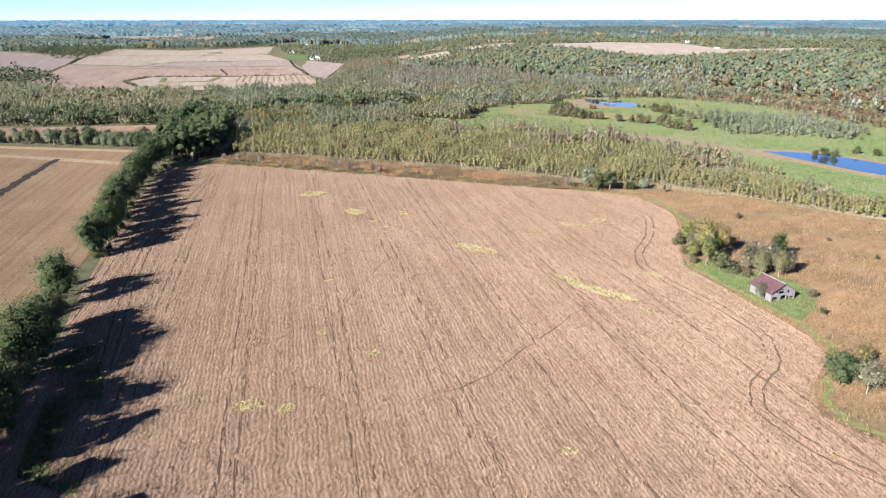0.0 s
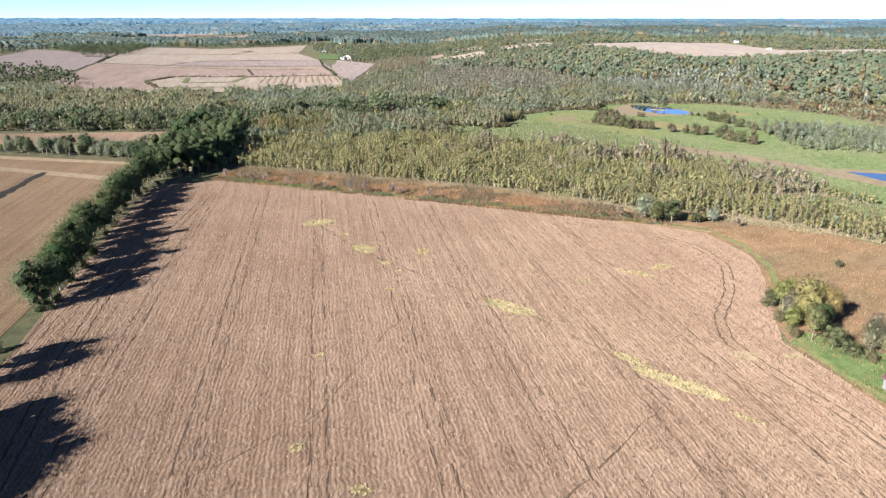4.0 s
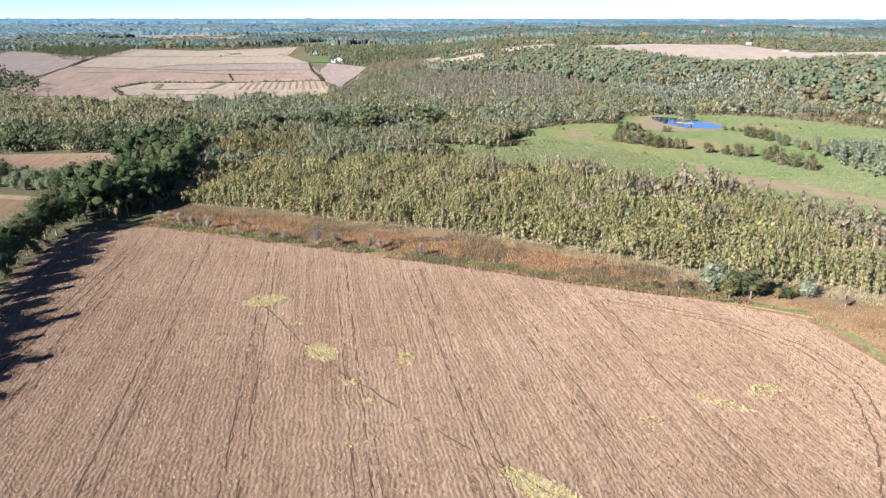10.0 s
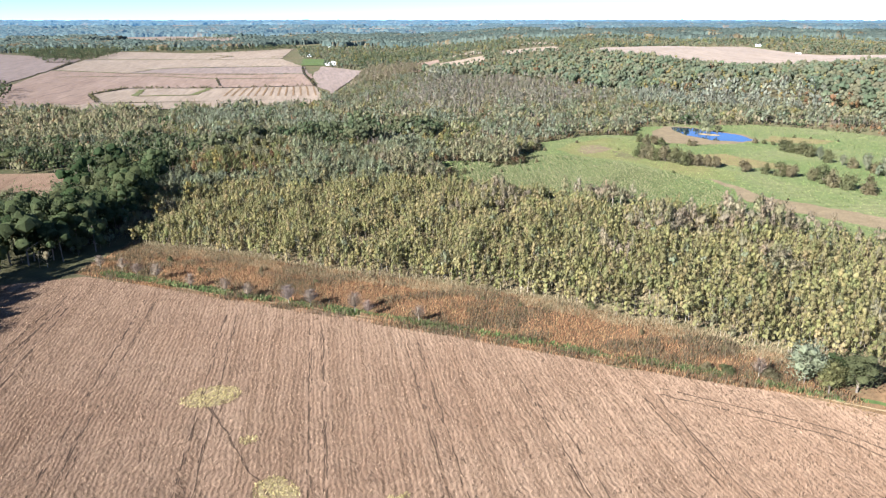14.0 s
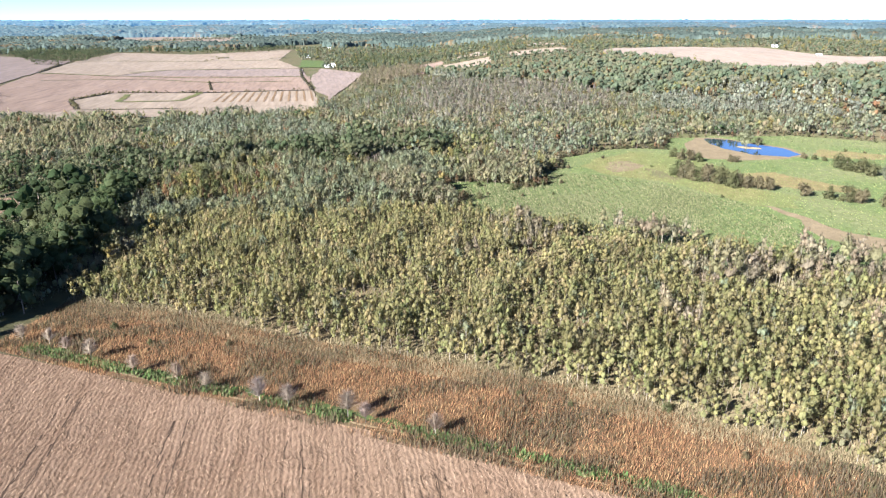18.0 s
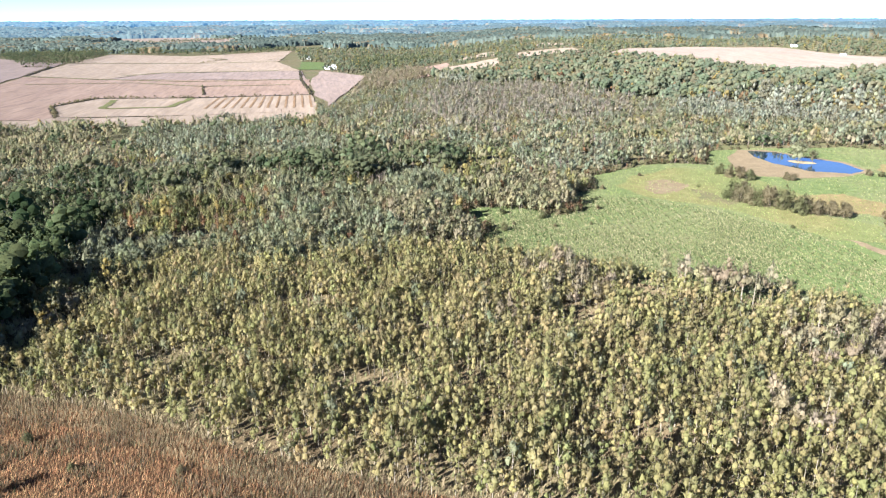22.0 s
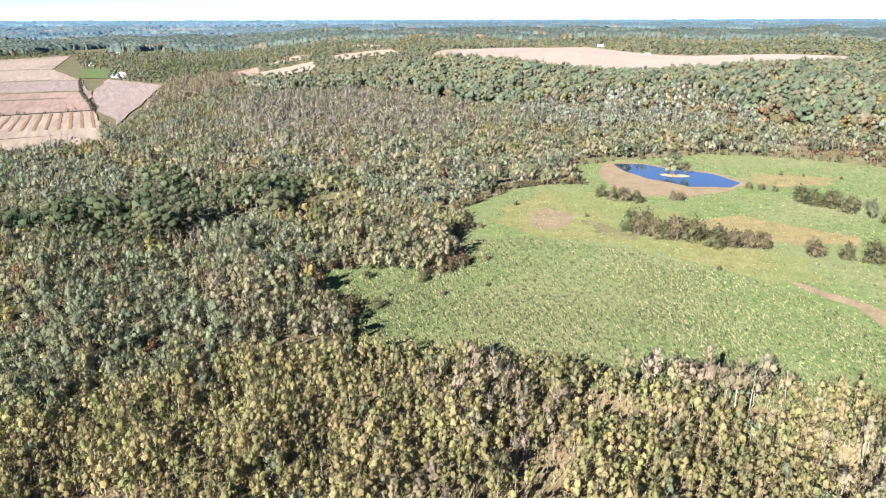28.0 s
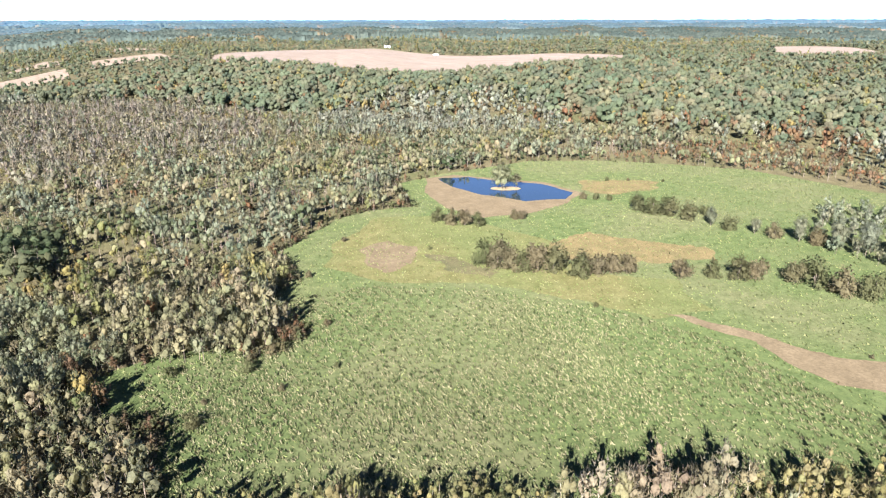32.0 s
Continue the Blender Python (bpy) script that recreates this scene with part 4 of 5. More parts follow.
def tufts(name, label, outline, count, tall, wide, lean, heading, turn, colours, seed, lift=0.04, thin=None, category="grass"):
    r = np.random.default_rng(seed)
    x, y = spread(outline, count, r)
    if thin is not None:
        ok = thin(x, y, r)
        x, y = x[ok], y[ok]
    n = len(x)
    head = radians(heading) + r.normal(0, 1, n) * radians(turn)
    tri, tint = blades(x, y, np.full(n, lift), tall * r.uniform(0.5, 1.4, n), wide * r.uniform(0.5, 1.5, n), lean * r.uniform(0.3, 1.5, n), head, tinted(colours, n, r), r)
    soft = np.repeat(unit(r.normal(size=(n, 3)) * 0.28 + [-0.25, -0.28, 0.85])[:, None, :], 3, 1)
    return tagged(new(name, triangle_mesh(name, tri, tint, M_BLADE, soft)), label, category, kind="stuff")


ROW = radians(14.1)
TRACKS = [-43, -25, -7.2, 11.3, 28.6, 46.6, 64.5, 82.5]
TRACK_DRIFT = 0.028


def across_rows(x, y):
    return x * math.cos(ROW) + y * math.sin(ROW)


def along_rows(x, y):
    return y * math.cos(ROW) - x * math.sin(ROW)


def off_tracks(x, y, r):
    v = across_rows(x, y) - TRACK_DRIFT * (along_rows(x, y) - 150)
    near = np.min([np.abs(np.abs(v - t) - 1.15) for t in TRACKS], axis=0)
    row = np.sin(v * 6.283 / 1.52 + 0.5 * np.sin(along_rows(x, y) / 9))
    return (near > 0.25) & (row + r.normal(0, 0.8, len(x)) > -0.5)


FRONT_CROP = [(-40, 55), (-66, 105), (-84, 168), (-103, 240), (-112, 285), (-96, 295), (-61, 284), (-7, 266), (41, 248), (68, 235), (72, 210), (62, 165), (71, 120), (60, 100), (66, 86), (60, 55)]
tufts("lodged_crop", "flattened dry crop stalks in rows", FRONT_CROP, 330000, 0.28, 0.12, 0.4, -13, 60, [(0.3, 0.207, 0.136), (0.26, 0.175, 0.114), (0.2, 0.133, 0.086), (0.12, 0.08, 0.053)], 61, 0.05, off_tracks, "crop")
tufts("prairie_grass", "tall golden bunch grass beside the barn", PRAIRIE, 150000, 0.5, 0.1, 0.3, 40, 50, [(0.27, 0.172, 0.082), (0.23, 0.14, 0.066), (0.3, 0.208, 0.108), (0.17, 0.11, 0.058)], 62, 0.02, lambda x, y, r: (y < 245) & (waves(x, y, 40, 71) + waves(x, y, 14, 72) + r.normal(0, 0.6, len(x)) > -0.9))
STRIP_PRAIRIE = [(-100, 297), (-97, 320), (-70, 314), (-45, 304), (-18, 296), (10, 286), (36, 272), (56, 258), (60, 243), (41, 248), (-7, 265), (-61, 283)]
tufts("prairie_grass", "rust red prairie grass along the ditch", STRIP_PRAIRIE, 120000, 0.6, 0.09, 0.28, 40, 40, [(0.33, 0.175, 0.088), (0.26, 0.135, 0.07), (0.36, 0.235, 0.115), (0.17, 0.1, 0.055)], 60, 0.02, lambda x, y, r: waves(x, y, 26, 70) + r.normal(0, 0.7, len(x)) > -0.7)
tufts("prairie_brush", "dark brown weeds and brush in the prairie", STRIP_PRAIRIE, 70000, 0.9, 0.13, 0.4, 40, 80, [(0.11, 0.085, 0.055), (0.15, 0.115, 0.07), (0.1, 0.095, 0.045), (0.19, 0.14, 0.085)], 67, 0.02, lambda x, y, r: waves(x, y, 28, 76) + 0.8 * waves(x, y, 9, 77) + r.normal(0, 0.4, len(x)) > 0.1)
FRINGE = [(p[0], p[1] - 5.5) for p in PLANT[:9]] + [(p[0], p[1] + 3) for p in PLANT[8::-1]]
tufts("straw_fringe", "pale straw grass at the foot of the young trees", FRINGE, 190000, 0.6, 0.12, 0.4, 40, 60, [(0.34, 0.27, 0.155), (0.29, 0.23, 0.13), (0.22, 0.17, 0.095)], 68, 0.03, lambda x, y, r: waves(x, y, 22, 78) + r.normal(0, 0.6, len(x)) > -0.5)
NEAR_MEADOW = [(-15, 397), (-14, 412), (-12, 440), (8, 436), (20, 440), (16, 458), (40, 456), (62, 440), (80, 416), (86, 398), (84, 347), (54, 360), (27, 372), (9, 383)]
tufts("meadow_tussocks", "pale straw tussocks over green meadow grass", NEAR_MEADOW, 110000, 0.4, 0.26, 0.45, -30, 40, [(0.25, 0.225, 0.125), (0.18, 0.175, 0.085), (0.12, 0.135, 0.055), (0.06, 0.085, 0.03)], 63, 0.04, lambda x, y, r: 0.5 * waves(x, y, 40, 73) + 0.9 * waves(x, y, 2.6, 74) + r.normal(0, 0.3, len(x)) > 0.0)
tufts("meadow_grass", "green and straw meadow grass", MEADOW, 60000, 0.3, 0.35, 0.4, -30, 60, [(0.17, 0.19, 0.068), (0.13, 0.16, 0.055), (0.22, 0.215, 0.095)], 65, 0.04, lambda x, y, r: ~inside(MUD_TRACK, x, y) & ~inside(POND_MUD, x, y) & ~inside(RIVER_BANK, x, y))
tufts("understorey_grass", "dry straw and brown grass under the young trees", PLANT, 60000, 0.7, 0.3, 0.5, 40, 70, [(0.27, 0.22, 0.125), (0.22, 0.17, 0.1), (0.17, 0.12, 0.075), (0.13, 0.135, 0.06)], 64, 0.03)


def ribbon(name, line, width, lift, mat, label, category, wander=0.15, seed=1, whole=1.0, uneven=0.3, step=2.5):
    """A narrow strip along a chain of points."""
    pts = []
    for a, b in zip(line, line[1:]):
        a, b = Vector(a), Vector(b)
        n = max(1, int((b - a).length / step))
        pts += [a.lerp(b, i / n) for i in range(n)]
    pts.append(Vector(line[-1]))
    for _ in range(4):
        pts = pts[:1] + [(p + 2 * q + s) / 4 for p, q, s in zip(pts, pts[1:], pts[2:])] + pts[-1:]
    bm, rows, r = bmesh.new(), [], random.Random(seed)
    for k, p in enumerate(pts):
        d = (pts[min(k + 1, len(pts) - 1)] - pts[max(k - 1, 0)]).normalized()
        side = Vector((d.y, -d.x)) * width / 2
        mid = p + Vector((r.uniform(-wander, wander), r.uniform(-wander, wander)))
        a, b = mid - side * r.uniform(1 - uneven, 1 + uneven), mid + side * r.uniform(1 - uneven, 1 + uneven)
        rows.append((bm.verts.new((a.x, a.y, lift)), bm.verts.new((b.x, b.y, lift))))
    for k, ((a, b), (c, d)) in enumerate(zip(rows, rows[1:])):
        if whole == 1.0 or noise.noise((k * 0.23, seed * 7.7, 0)) * 0.5 + r.uniform(0.25, 0.75) < whole:
            bm.faces.new((a, b, d, c))
    return tagged(link(name, bm, mat), label, category, kind="structure")


def shifted(line, off):
    out = []
    for k, p in enumerate(line):
        d = (Vector(line[min(k + 1, len(line) - 1)]) - Vector(line[max(k - 1, 0)])).normalized()
        out.append((p[0] + d.y * off, p[1] - d.x * off))
    return out


k = 0
for v in TRACKS:
    line = []
    for q in range(0, 320, 3):
        w = v + TRACK_DRIFT * (q - 150)
        line.append((w * math.cos(ROW) - q * math.sin(ROW), w * math.sin(ROW) + q * math.cos(ROW)))
    line = [p for p in line if inside(CROP, p[0], p[1]) and near_line(np.array([p[0]]), np.array([p[1]]), CROP[5:14])[0] > 6]
    for off, width, whole in ((-1.3, 0.2, 0.62), (-0.95, 0.16, 0.5), (0.95, 0.16, 0.5), (1.3, 0.2, 0.62), (2.3, 0.14, 0.36)):
        k += 1
        if len(line) > 3:
            ribbon("wheel_track", shifted(line, off), width, 0.075, M_TRACK, "dark wheel track pressed into the crop", "track", 0.14, k, whole, 0.9, 1.1)
HEADLAND = [(28, 246), (52, 234), (62, 222), (64, 208), (59, 190), (52, 176), (50, 165), (54, 152), (60, 138), (63, 124), (60, 113), (53, 105), (50, 97), (54, 86), (66, 70)]
HEDGE_HEADLAND = [(-92, 275), (-81, 182), (-73, 151), (-62, 117), (-60, 110)]
for line in (HEADLAND, HEDGE_HEADLAND):
    for off in (-1.05, 1.05):
        k += 1
        ribbon("wheel_track", shifted(line, off), 0.34, 0.08, M_TRACK, "curving wheel track along the field edge", "track", 0.16, k, 0.85, 0.6, 1.2)
ribbon("furrow", [(-50, 245), (-38, 228), (-25, 211), (-8, 194), (10, 179), (28, 157), (33, 142)], 0.26, 0.08, M_TRACK, "dark winding drainage furrow through the crop", "furrow", 0.5, 81, 0.75, 0.8)
ribbon("furrow", [(33, 142), (26, 133), (19, 123), (7, 107), (-4, 100)], 0.24, 0.085, M_TRACK, "dark winding drainage furrow through the crop", "furrow", 0.4, 82, 0.7, 0.8)
ribbon("furrow", [(-38, 118), (-32, 123), (-23, 134), (-18, 156), (-13, 175)], 0.2, 0.085, M_TRACK, "dark winding drainage furrow through the crop", "furrow", 0.4, 83, 0.7, 0.8)


def ellipse(x, y, a, b, turn):
    c, s = math.cos(radians(turn)), math.sin(radians(turn))
    return [(x + a * math.cos(t) * c - b * math.sin(t) * s, y + a * math.cos(t) * s + b * math.sin(t) * c) for t in np.arange(14) * 2 * math.pi / 14]


YELLOW = [(0.42, 0.34, 0.16), (0.37, 0.3, 0.13), (0.45, 0.37, 0.19), (0.33, 0.27, 0.12)]
M_WEED = soil_like("weedy_straw", [(0.3, (0.221, 0.166, 0.089)), (0.7, (0.306, 0.242, 0.132))], 0.2, 0.8, 2.5)
WEEDS = [(-46, 241, 5.0, 3.5, 20), (-28.5, 217, 4.5, 2.8, -50), (-12.5, 215.5, 1.6, 3.4, 0), (9, 179, 7.0, 2.6, -38), (48, 206.5, 3.2, 2.0, 30), (40, 202, 5.0, 1.2, -30), (36, 148, 9.0, 2.2, -40), (30, 156, 4.0, 1.4, -45), (-13, 117, 1.6, 1.2, 0), (-24, 126, 1.0, 1.3, 0), (-31, 98.5, 2.8, 2.0, 10), (-25, 97.5, 1.6, 1.8, 0), (-27, 155, 1.0, 1.0, 0), (-36, 229, 1.5, 1.2, 0), (-21, 206, 1.3, 1.2, 0), (-17, 200, 1.0, 0.8, 0), (27, 196, 2.2, 1.5, 20), (18, 86, 1.4, 1.0, 0), (-18, 188, 1.1, 0.8, 0), (44, 137, 3.0, 0.8, -40)]
for k, (x, y, a, b, turn) in enumerate(WEEDS):
    if a * b > 8:
        region("weed_bed", ellipse(x, y, a * 0.85, b * 0.8, turn), 0.07 + k * 0.0006, M_WEED, "flattened pale straw weeds in the crop", "weeds", 0.8, 0.7, 300 + k)
    tufts("weed_patch", "patch of yellow weeds in the crop", ellipse(x, y, a, b, turn), int(a * b * 3.14 * 26), 0.2, 0.22, 0.3, 40, 90, YELLOW, 100 + k, 0.05, lambda x, y, r: waves(x, y, 4, 5) > -0.9, "weeds")
for x, y, a, b in ((51, 158.5, 2.3, 2.0), (60, 159, 1.8, 1.3)):
    region("bare_patch", ellipse(x, y, a, b, 0), 0.085, M_TAN, "pale bare spot in the crop", "field", 1.0, 0.3, 5)

# ---- meadow floor ----
region("sedge_patch", [(144, 507), (155, 517), (178, 502), (172, 493), (149, 495)], 0.075, M_RUST, "rust brown sedge patch in the meadow", "sedge", 1.5, 3.0, 31)
region("sedge_patch", [(88, 456), (100, 461), (113, 463), (130, 438), (125, 429), (106, 437), (92, 447)], 0.075, M_RUST, "rust brown sedge patch in the meadow", "sedge", 1.5, 4.0, 32)
region("mud_patch", [(49, 483), (59, 485), (62, 476), (55, 464), (47, 461), (44, 468)], 0.075, M_MUD, "dried brown mud patch in the meadow", "mud", 1.2, 2.2, 33)
region("sedge_patch", [(63, 470), (68, 464), (70, 449), (66, 446), (62, 456)], 0.075, M_GROUND, "dark olive sedge patch in the meadow", "sedge", 1.2, 2.5, 34)
M_OLIVE = soil_like("olive_turf", [(0.3, (0.074, 0.071, 0.025)), (0.7, (0.116, 0.104, 0.044))], 0.03, 0.2, 1.5, second=[(0.3, (0.064, 0.073, 0.025)), (0.7, (0.098, 0.102, 0.04))])
region("olive_turf", [(45, 490), (66, 508), (90, 500), (92, 480), (98, 465), (88, 440), (104, 424), (97, 408), (84, 410), (74, 428), (66, 443), (42, 458), (36, 475)], 0.065, M_OLIVE, "short olive turf across the meadow", "meadow", 3.0, 2.0, 35)

# ---- single trees and shrubs ----
PARTS = {}
LABELS = {
    "young_poplar": "slender young poplar with sparse yellow-green leaves",
    "silver_willow": "silver grey-green willow with a rounded crown",
    "oak": "broad dark green tree with a dense crown",
    "hedge_oak": "dense dark green bushy tree reaching the ground",
    "golden_tree": "yellow-green tree turning gold in autumn",
    "rust_tree": "rust brown autumn tree",
    "olive_tree": "olive green willow with a narrow crown",
    "pale_tree": "nearly leafless pale tree with grey trunk",
    "yellow_tree": "bright yellow-green tree in early autumn",
    "shrub": "low rounded olive shrub",
    "bare_tree": "leafless pale grey tree with fine twigs",
}
NAMES = {"silver_poplar": "poplar_tree", "hedge_oak": "hedgerow_tree", "young_poplar": "poplar_tree", "silver_willow": "willow_tree", "oak": "broadleaf_tree", "golden_tree": "autumn_tree", "yellow_tree": "autumn_tree", "olive_tree": "willow_tree", "pale_tree": "bare_tree", "rust_tree": "autumn_tree", "shrub": "shrub", "bare_tree": "bare_tree"}


def tree_meshes(kind, shape, hue):
    """Crown and trunk of one shape and hue of a kind, built once and shared."""
    if (kind, shape, hue) not in PARTS:
        r = np.random.default_rng(sum(map(ord, kind)) * 31 + shape * 7 + hue)
        crown, soft, wood = forms(kind, "mid" if kind == "young_poplar" else "near")[shape]
        tint = kind_tints(kind, 1, r) * r.uniform(0.9, 1.1, (len(crown), 1))
        bark = KINDS[kind]["bark"] if kind in KINDS else M_PALEBARK
        PARTS[kind, shape, hue] = triangle_mesh("crown", crown, tint, M_LEAF, soft), triangle_mesh("trunk", wood, None, bark)
    return PARTS[kind, shape, hue]


def grow(kind, x, y, scale, r, group="", label="", tall=1.0):
    """One tree or shrub standing on the ground, with its trunk and crown."""
    root = new(NAMES[kind])
    tagged(root, label or LABELS[kind], "shrub" if kind == "shrub" else "tree", group)
    root.matrix_world = Matrix.LocRotScale((x, y, float(land(x, y))), Euler((0, 0, r.uniform(0, 6.28))), (scale, scale, scale * tall))
    for name, me in zip(("crown", "trunk"), tree_meshes(kind, r.randrange(5), r.randrange(3))):
        new(name, me).parent = root
    return root


pick = random.Random(12)
for x, y, s in PLANTED:
    grow("young_poplar", x, y, s, pick, "trees of the young plantation")

# hedgerow between the fields
HEDGE = [(-44, 2), (-52, 32), (-60, 62), (-67, 88), (-73, 110), (-78, 126), (-85, 146), (-92, 177), (-98, 200), (-105, 222), (-111, 245), (-116, 270), (-121, 300)]
for a, b in zip(HEDGE, HEDGE[1:]):
    for i in range(5):
        f = (i + pick.uniform(0.1, 0.9)) / 5
        x, y = a[0] + (b[0] - a[0]) * f + pick.uniform(-1.5, 1.5), a[1] + (b[1] - a[1]) * f
        if 126 < y < 138 or 146 < y < 170:
            continue
        big = pick.uniform(0.8, 1.15) * (1.35 if y < 114 else 1.2)
        grow("hedge_oak", x, y, big, pick, "hedgerow trees between the fields", "dark green hedgerow tree between two fields")
    for i in range(3):
        f = pick.uniform(0, 1)
        grow("shrub", a[0] + (b[0] - a[0]) * f + pick.uniform(-1, 3), a[1] + (b[1] - a[1]) * f, pick.uniform(0.7, 1.2), pick, "hedgerow shrubs", "olive shrub under the hedgerow")
# belt beyond the stubble field
BELT = [(-128, 331), (-140, 332.5), (-180, 339.5), (-221, 344), (-300, 350), (-300, 362), (-222, 358), (-180, 355), (-150, 352), (-132, 348)]
x, y = scatter(BELT, 4.6, rng)
for a, b in zip(x, y):
    kind = pick.choice(["oak", "oak", "silver_willow", "silver_willow", "yellow_tree"])
    grow(kind, float(a), float(b), pick.uniform(0.62, 0.9) * (1.25 if kind == "silver_willow" else 1.0), pick, "tree belt behind the stubble field", "green tree in a belt behind the stubble field", 0.85)
# trees deep in the hedge's shade side
for k in range(14):
    x, y = -52 - k * 1.9 + pick.uniform(-2, 2), 30 + k * 6.2
    grow("hedge_oak", x - 5, y, pick.uniform(1.0, 1.35), pick, "hedgerow trees between the fields", "tall dark green hedgerow tree between two fields")
for x, y, s in ((-122, 300, 1.2), (-118, 312, 1.15), (-126, 318, 1.2), (-114, 322, 1.1), (-130, 330, 1.2), (-120, 332, 1.25), (-112, 336, 1.1)):
    grow("hedge_oak", x, y, s, pick, "hedgerow trees between the fields", "tall dark green tree at the hedgerow's end")

# copse round the barn
BARN_TREES = [("yellow_tree", 68.9, 175, 1.5), ("yellow_tree", 71.5, 178, 1.35), ("golden_tree", 73.5, 174.5, 1.05), ("yellow_tree", 66.5, 180, 1.15), ("yellow_tree", 64.6, 171, 0.85), ("golden_tree", 66.3, 166, 1.0), ("yellow_tree", 67.8, 168.5, 0.95), ("hedge_oak", 68.2, 162, 0.6), ("hedge_oak", 70.6, 171, 0.62), ("pale_tree", 66, 175.5, 0.9), ("shrub", 64, 175, 1.2), ("shrub", 64.6, 183, 1.2), ("shrub", 66.5, 187, 1.0), ("shrub", 63.6, 167.5, 1.1), ("shrub", 70.5, 160, 1.2), ("shrub", 73, 157.5, 1.1), ("pale_tree", 74.4, 160.5, 1.0), ("pale_tree", 76, 157, 0.95), ("pale_tree", 78.3, 159, 1.05), ("pale_tree", 80.6, 157, 0.95), ("pale_tree", 83, 158.5, 0.9), ("pale_tree", 77.5, 163, 1.0), ("olive_tree", 81.5, 163, 0.9), ("hedge_oak", 86.3, 170, 0.78), ("pale_tree", 70.3, 143.6, 0.55), ("shrub", 82.5, 144.5, 0.9), ("shrub", 80, 135, 0.6), ("shrub", 91.8, 209, 0.8), ("shrub", 108, 186, 0.6), ("shrub", 112, 170, 0.5)]
for kind, x, y, s in BARN_TREES:
    grow(kind, x, y, s, pick, "trees and shrubs round the barn", "", 0.95)
SOUTH_COPSE = [("hedge_oak", 67, 105, 0.5), ("pale_tree", 70, 102, 0.6), ("pale_tree", 73, 101, 0.65), ("golden_tree", 70.5, 94, 0.5), ("golden_tree", 68.5, 90, 0.45), ("hedge_oak", 76, 99, 0.6), ("golden_tree", 80, 95, 0.7), ("hedge_oak", 84, 108, 0.75), ("hedge_oak", 88, 100, 0.8), ("shrub", 72, 108, 0.9), ("golden_tree", 75, 112, 0.45), ("shrub", 71, 88, 0.8)]
for kind, x, y, s in SOUTH_COPSE:
    grow(kind, x, y, s * 1.7, pick, "copse at the field's edge", "", 0.8)
CORNER_BUSHES = [("silver_willow", 53, 249.5, 1.0), ("golden_tree", 55.5, 246, 0.75), ("hedge_oak", 60.5, 247, 0.72), ("hedge_oak", 57.5, 249, 0.55), ("golden_tree", 66, 246.5, 0.36), ("hedge_oak", 68, 247, 0.3), ("silver_willow", 73, 248, 0.6), ("golden_tree", 70, 248, 0.4), ("shrub", 41, 252.5, 0.7), ("bare_tree", 46, 251, 0.45), ("shrub", 38, 254, 0.6), ("bare_tree", 79, 243, 0.35), ("shrub", 48, 251, 0.8)]
for kind, x, y, s in CORNER_BUSHES:
    grow(kind, x, y, s * 1.6, pick, "bushes at the field's far corner", "", 0.65)
# ditch shrubs and prairie shrubs
for x, y in ((-95, 301), (-89, 300), (-84, 297), (-78, 294.5), (-68, 290), (-59, 287), (-53, 284.5), (-43, 281), (-38, 280), (-28, 277.5), (-25, 276), (-14, 273)):
    grow("bare_tree", x, y - 1.2, pick.uniform(0.65, 0.95), pick, "ditch shrubs", "leafless grey shrub beside the ditch", 0.6)
for x, y, s in ((-40, 293, 0.5), (-4, 277.5, 0.45), (11, 288.5, 0.6), (-1, 284, 0.5), (7, 281, 0.45), (-70, 300, 0.6), (-80, 306, 0.7), (22, 280, 0.6), (30, 268, 0.5), (-55, 300, 0.6)):
    grow("shrub", x, y, s, pick, "prairie shrubs", "green shrub in the rust prairie grass")

# bushes in the meadow
ISLE_BUSHES = [(80, 496, 1.1), (82, 491, 1.2), (85, 488, 1.2), (88, 485, 0.9), (102, 486, 0.8), (104, 485, 0.8), (71, 456, 1.3), (73, 453, 1.7), (75, 449, 1.5), (77, 447, 1.4), (80, 445, 1.8), (83, 443.5, 1.6), (86, 437, 1.5), (88, 438, 1.3), (91, 436, 1.4), (94, 435, 1.2), (97, 433, 1.2), (106, 424, 1.2), (113, 421, 1.1), (117, 417, 1.2), (121, 415, 1.3), (127, 409, 1.4), (128, 405, 1.5), (129, 399, 1.7), (132, 394, 1.7), (136, 388, 1.6)]
for x, y, s in ISLE_BUSHES:
    grow("shrub", x, y, s * 1.55, pick, "bushes in the meadow", "brown-green bush in the wet meadow", 1.15)
UPPER_BUSHES = [("shrub", 137, 495, 0.9), ("shrub", 140, 492, 0.9), ("shrub", 143, 489, 0.8), ("shrub", 142, 475, 1.7), ("shrub", 143, 469, 1.9), ("shrub", 146, 465, 1.8), ("shrub", 147, 459, 1.7), ("silver_willow", 148, 451, 0.6), ("shrub", 149, 445, 1.6), ("silver_willow", 152, 439, 0.5), ("shrub", 154, 434, 1.6), ("silver_willow", 156, 428, 0.7), ("shrub", 158, 424, 1.7), ("silver_willow", 159, 419, 0.8), ("silver_willow", 160, 412, 0.9), ("silver_willow", 163, 405, 0.9), ("shrub", 150, 470, 1.3), ("shrub", 156, 460, 1.2)]
for kind, x, y, s in UPPER_BUSHES:
    grow(kind, x, y, s * 1.3, pick, "upper bushes in the meadow")
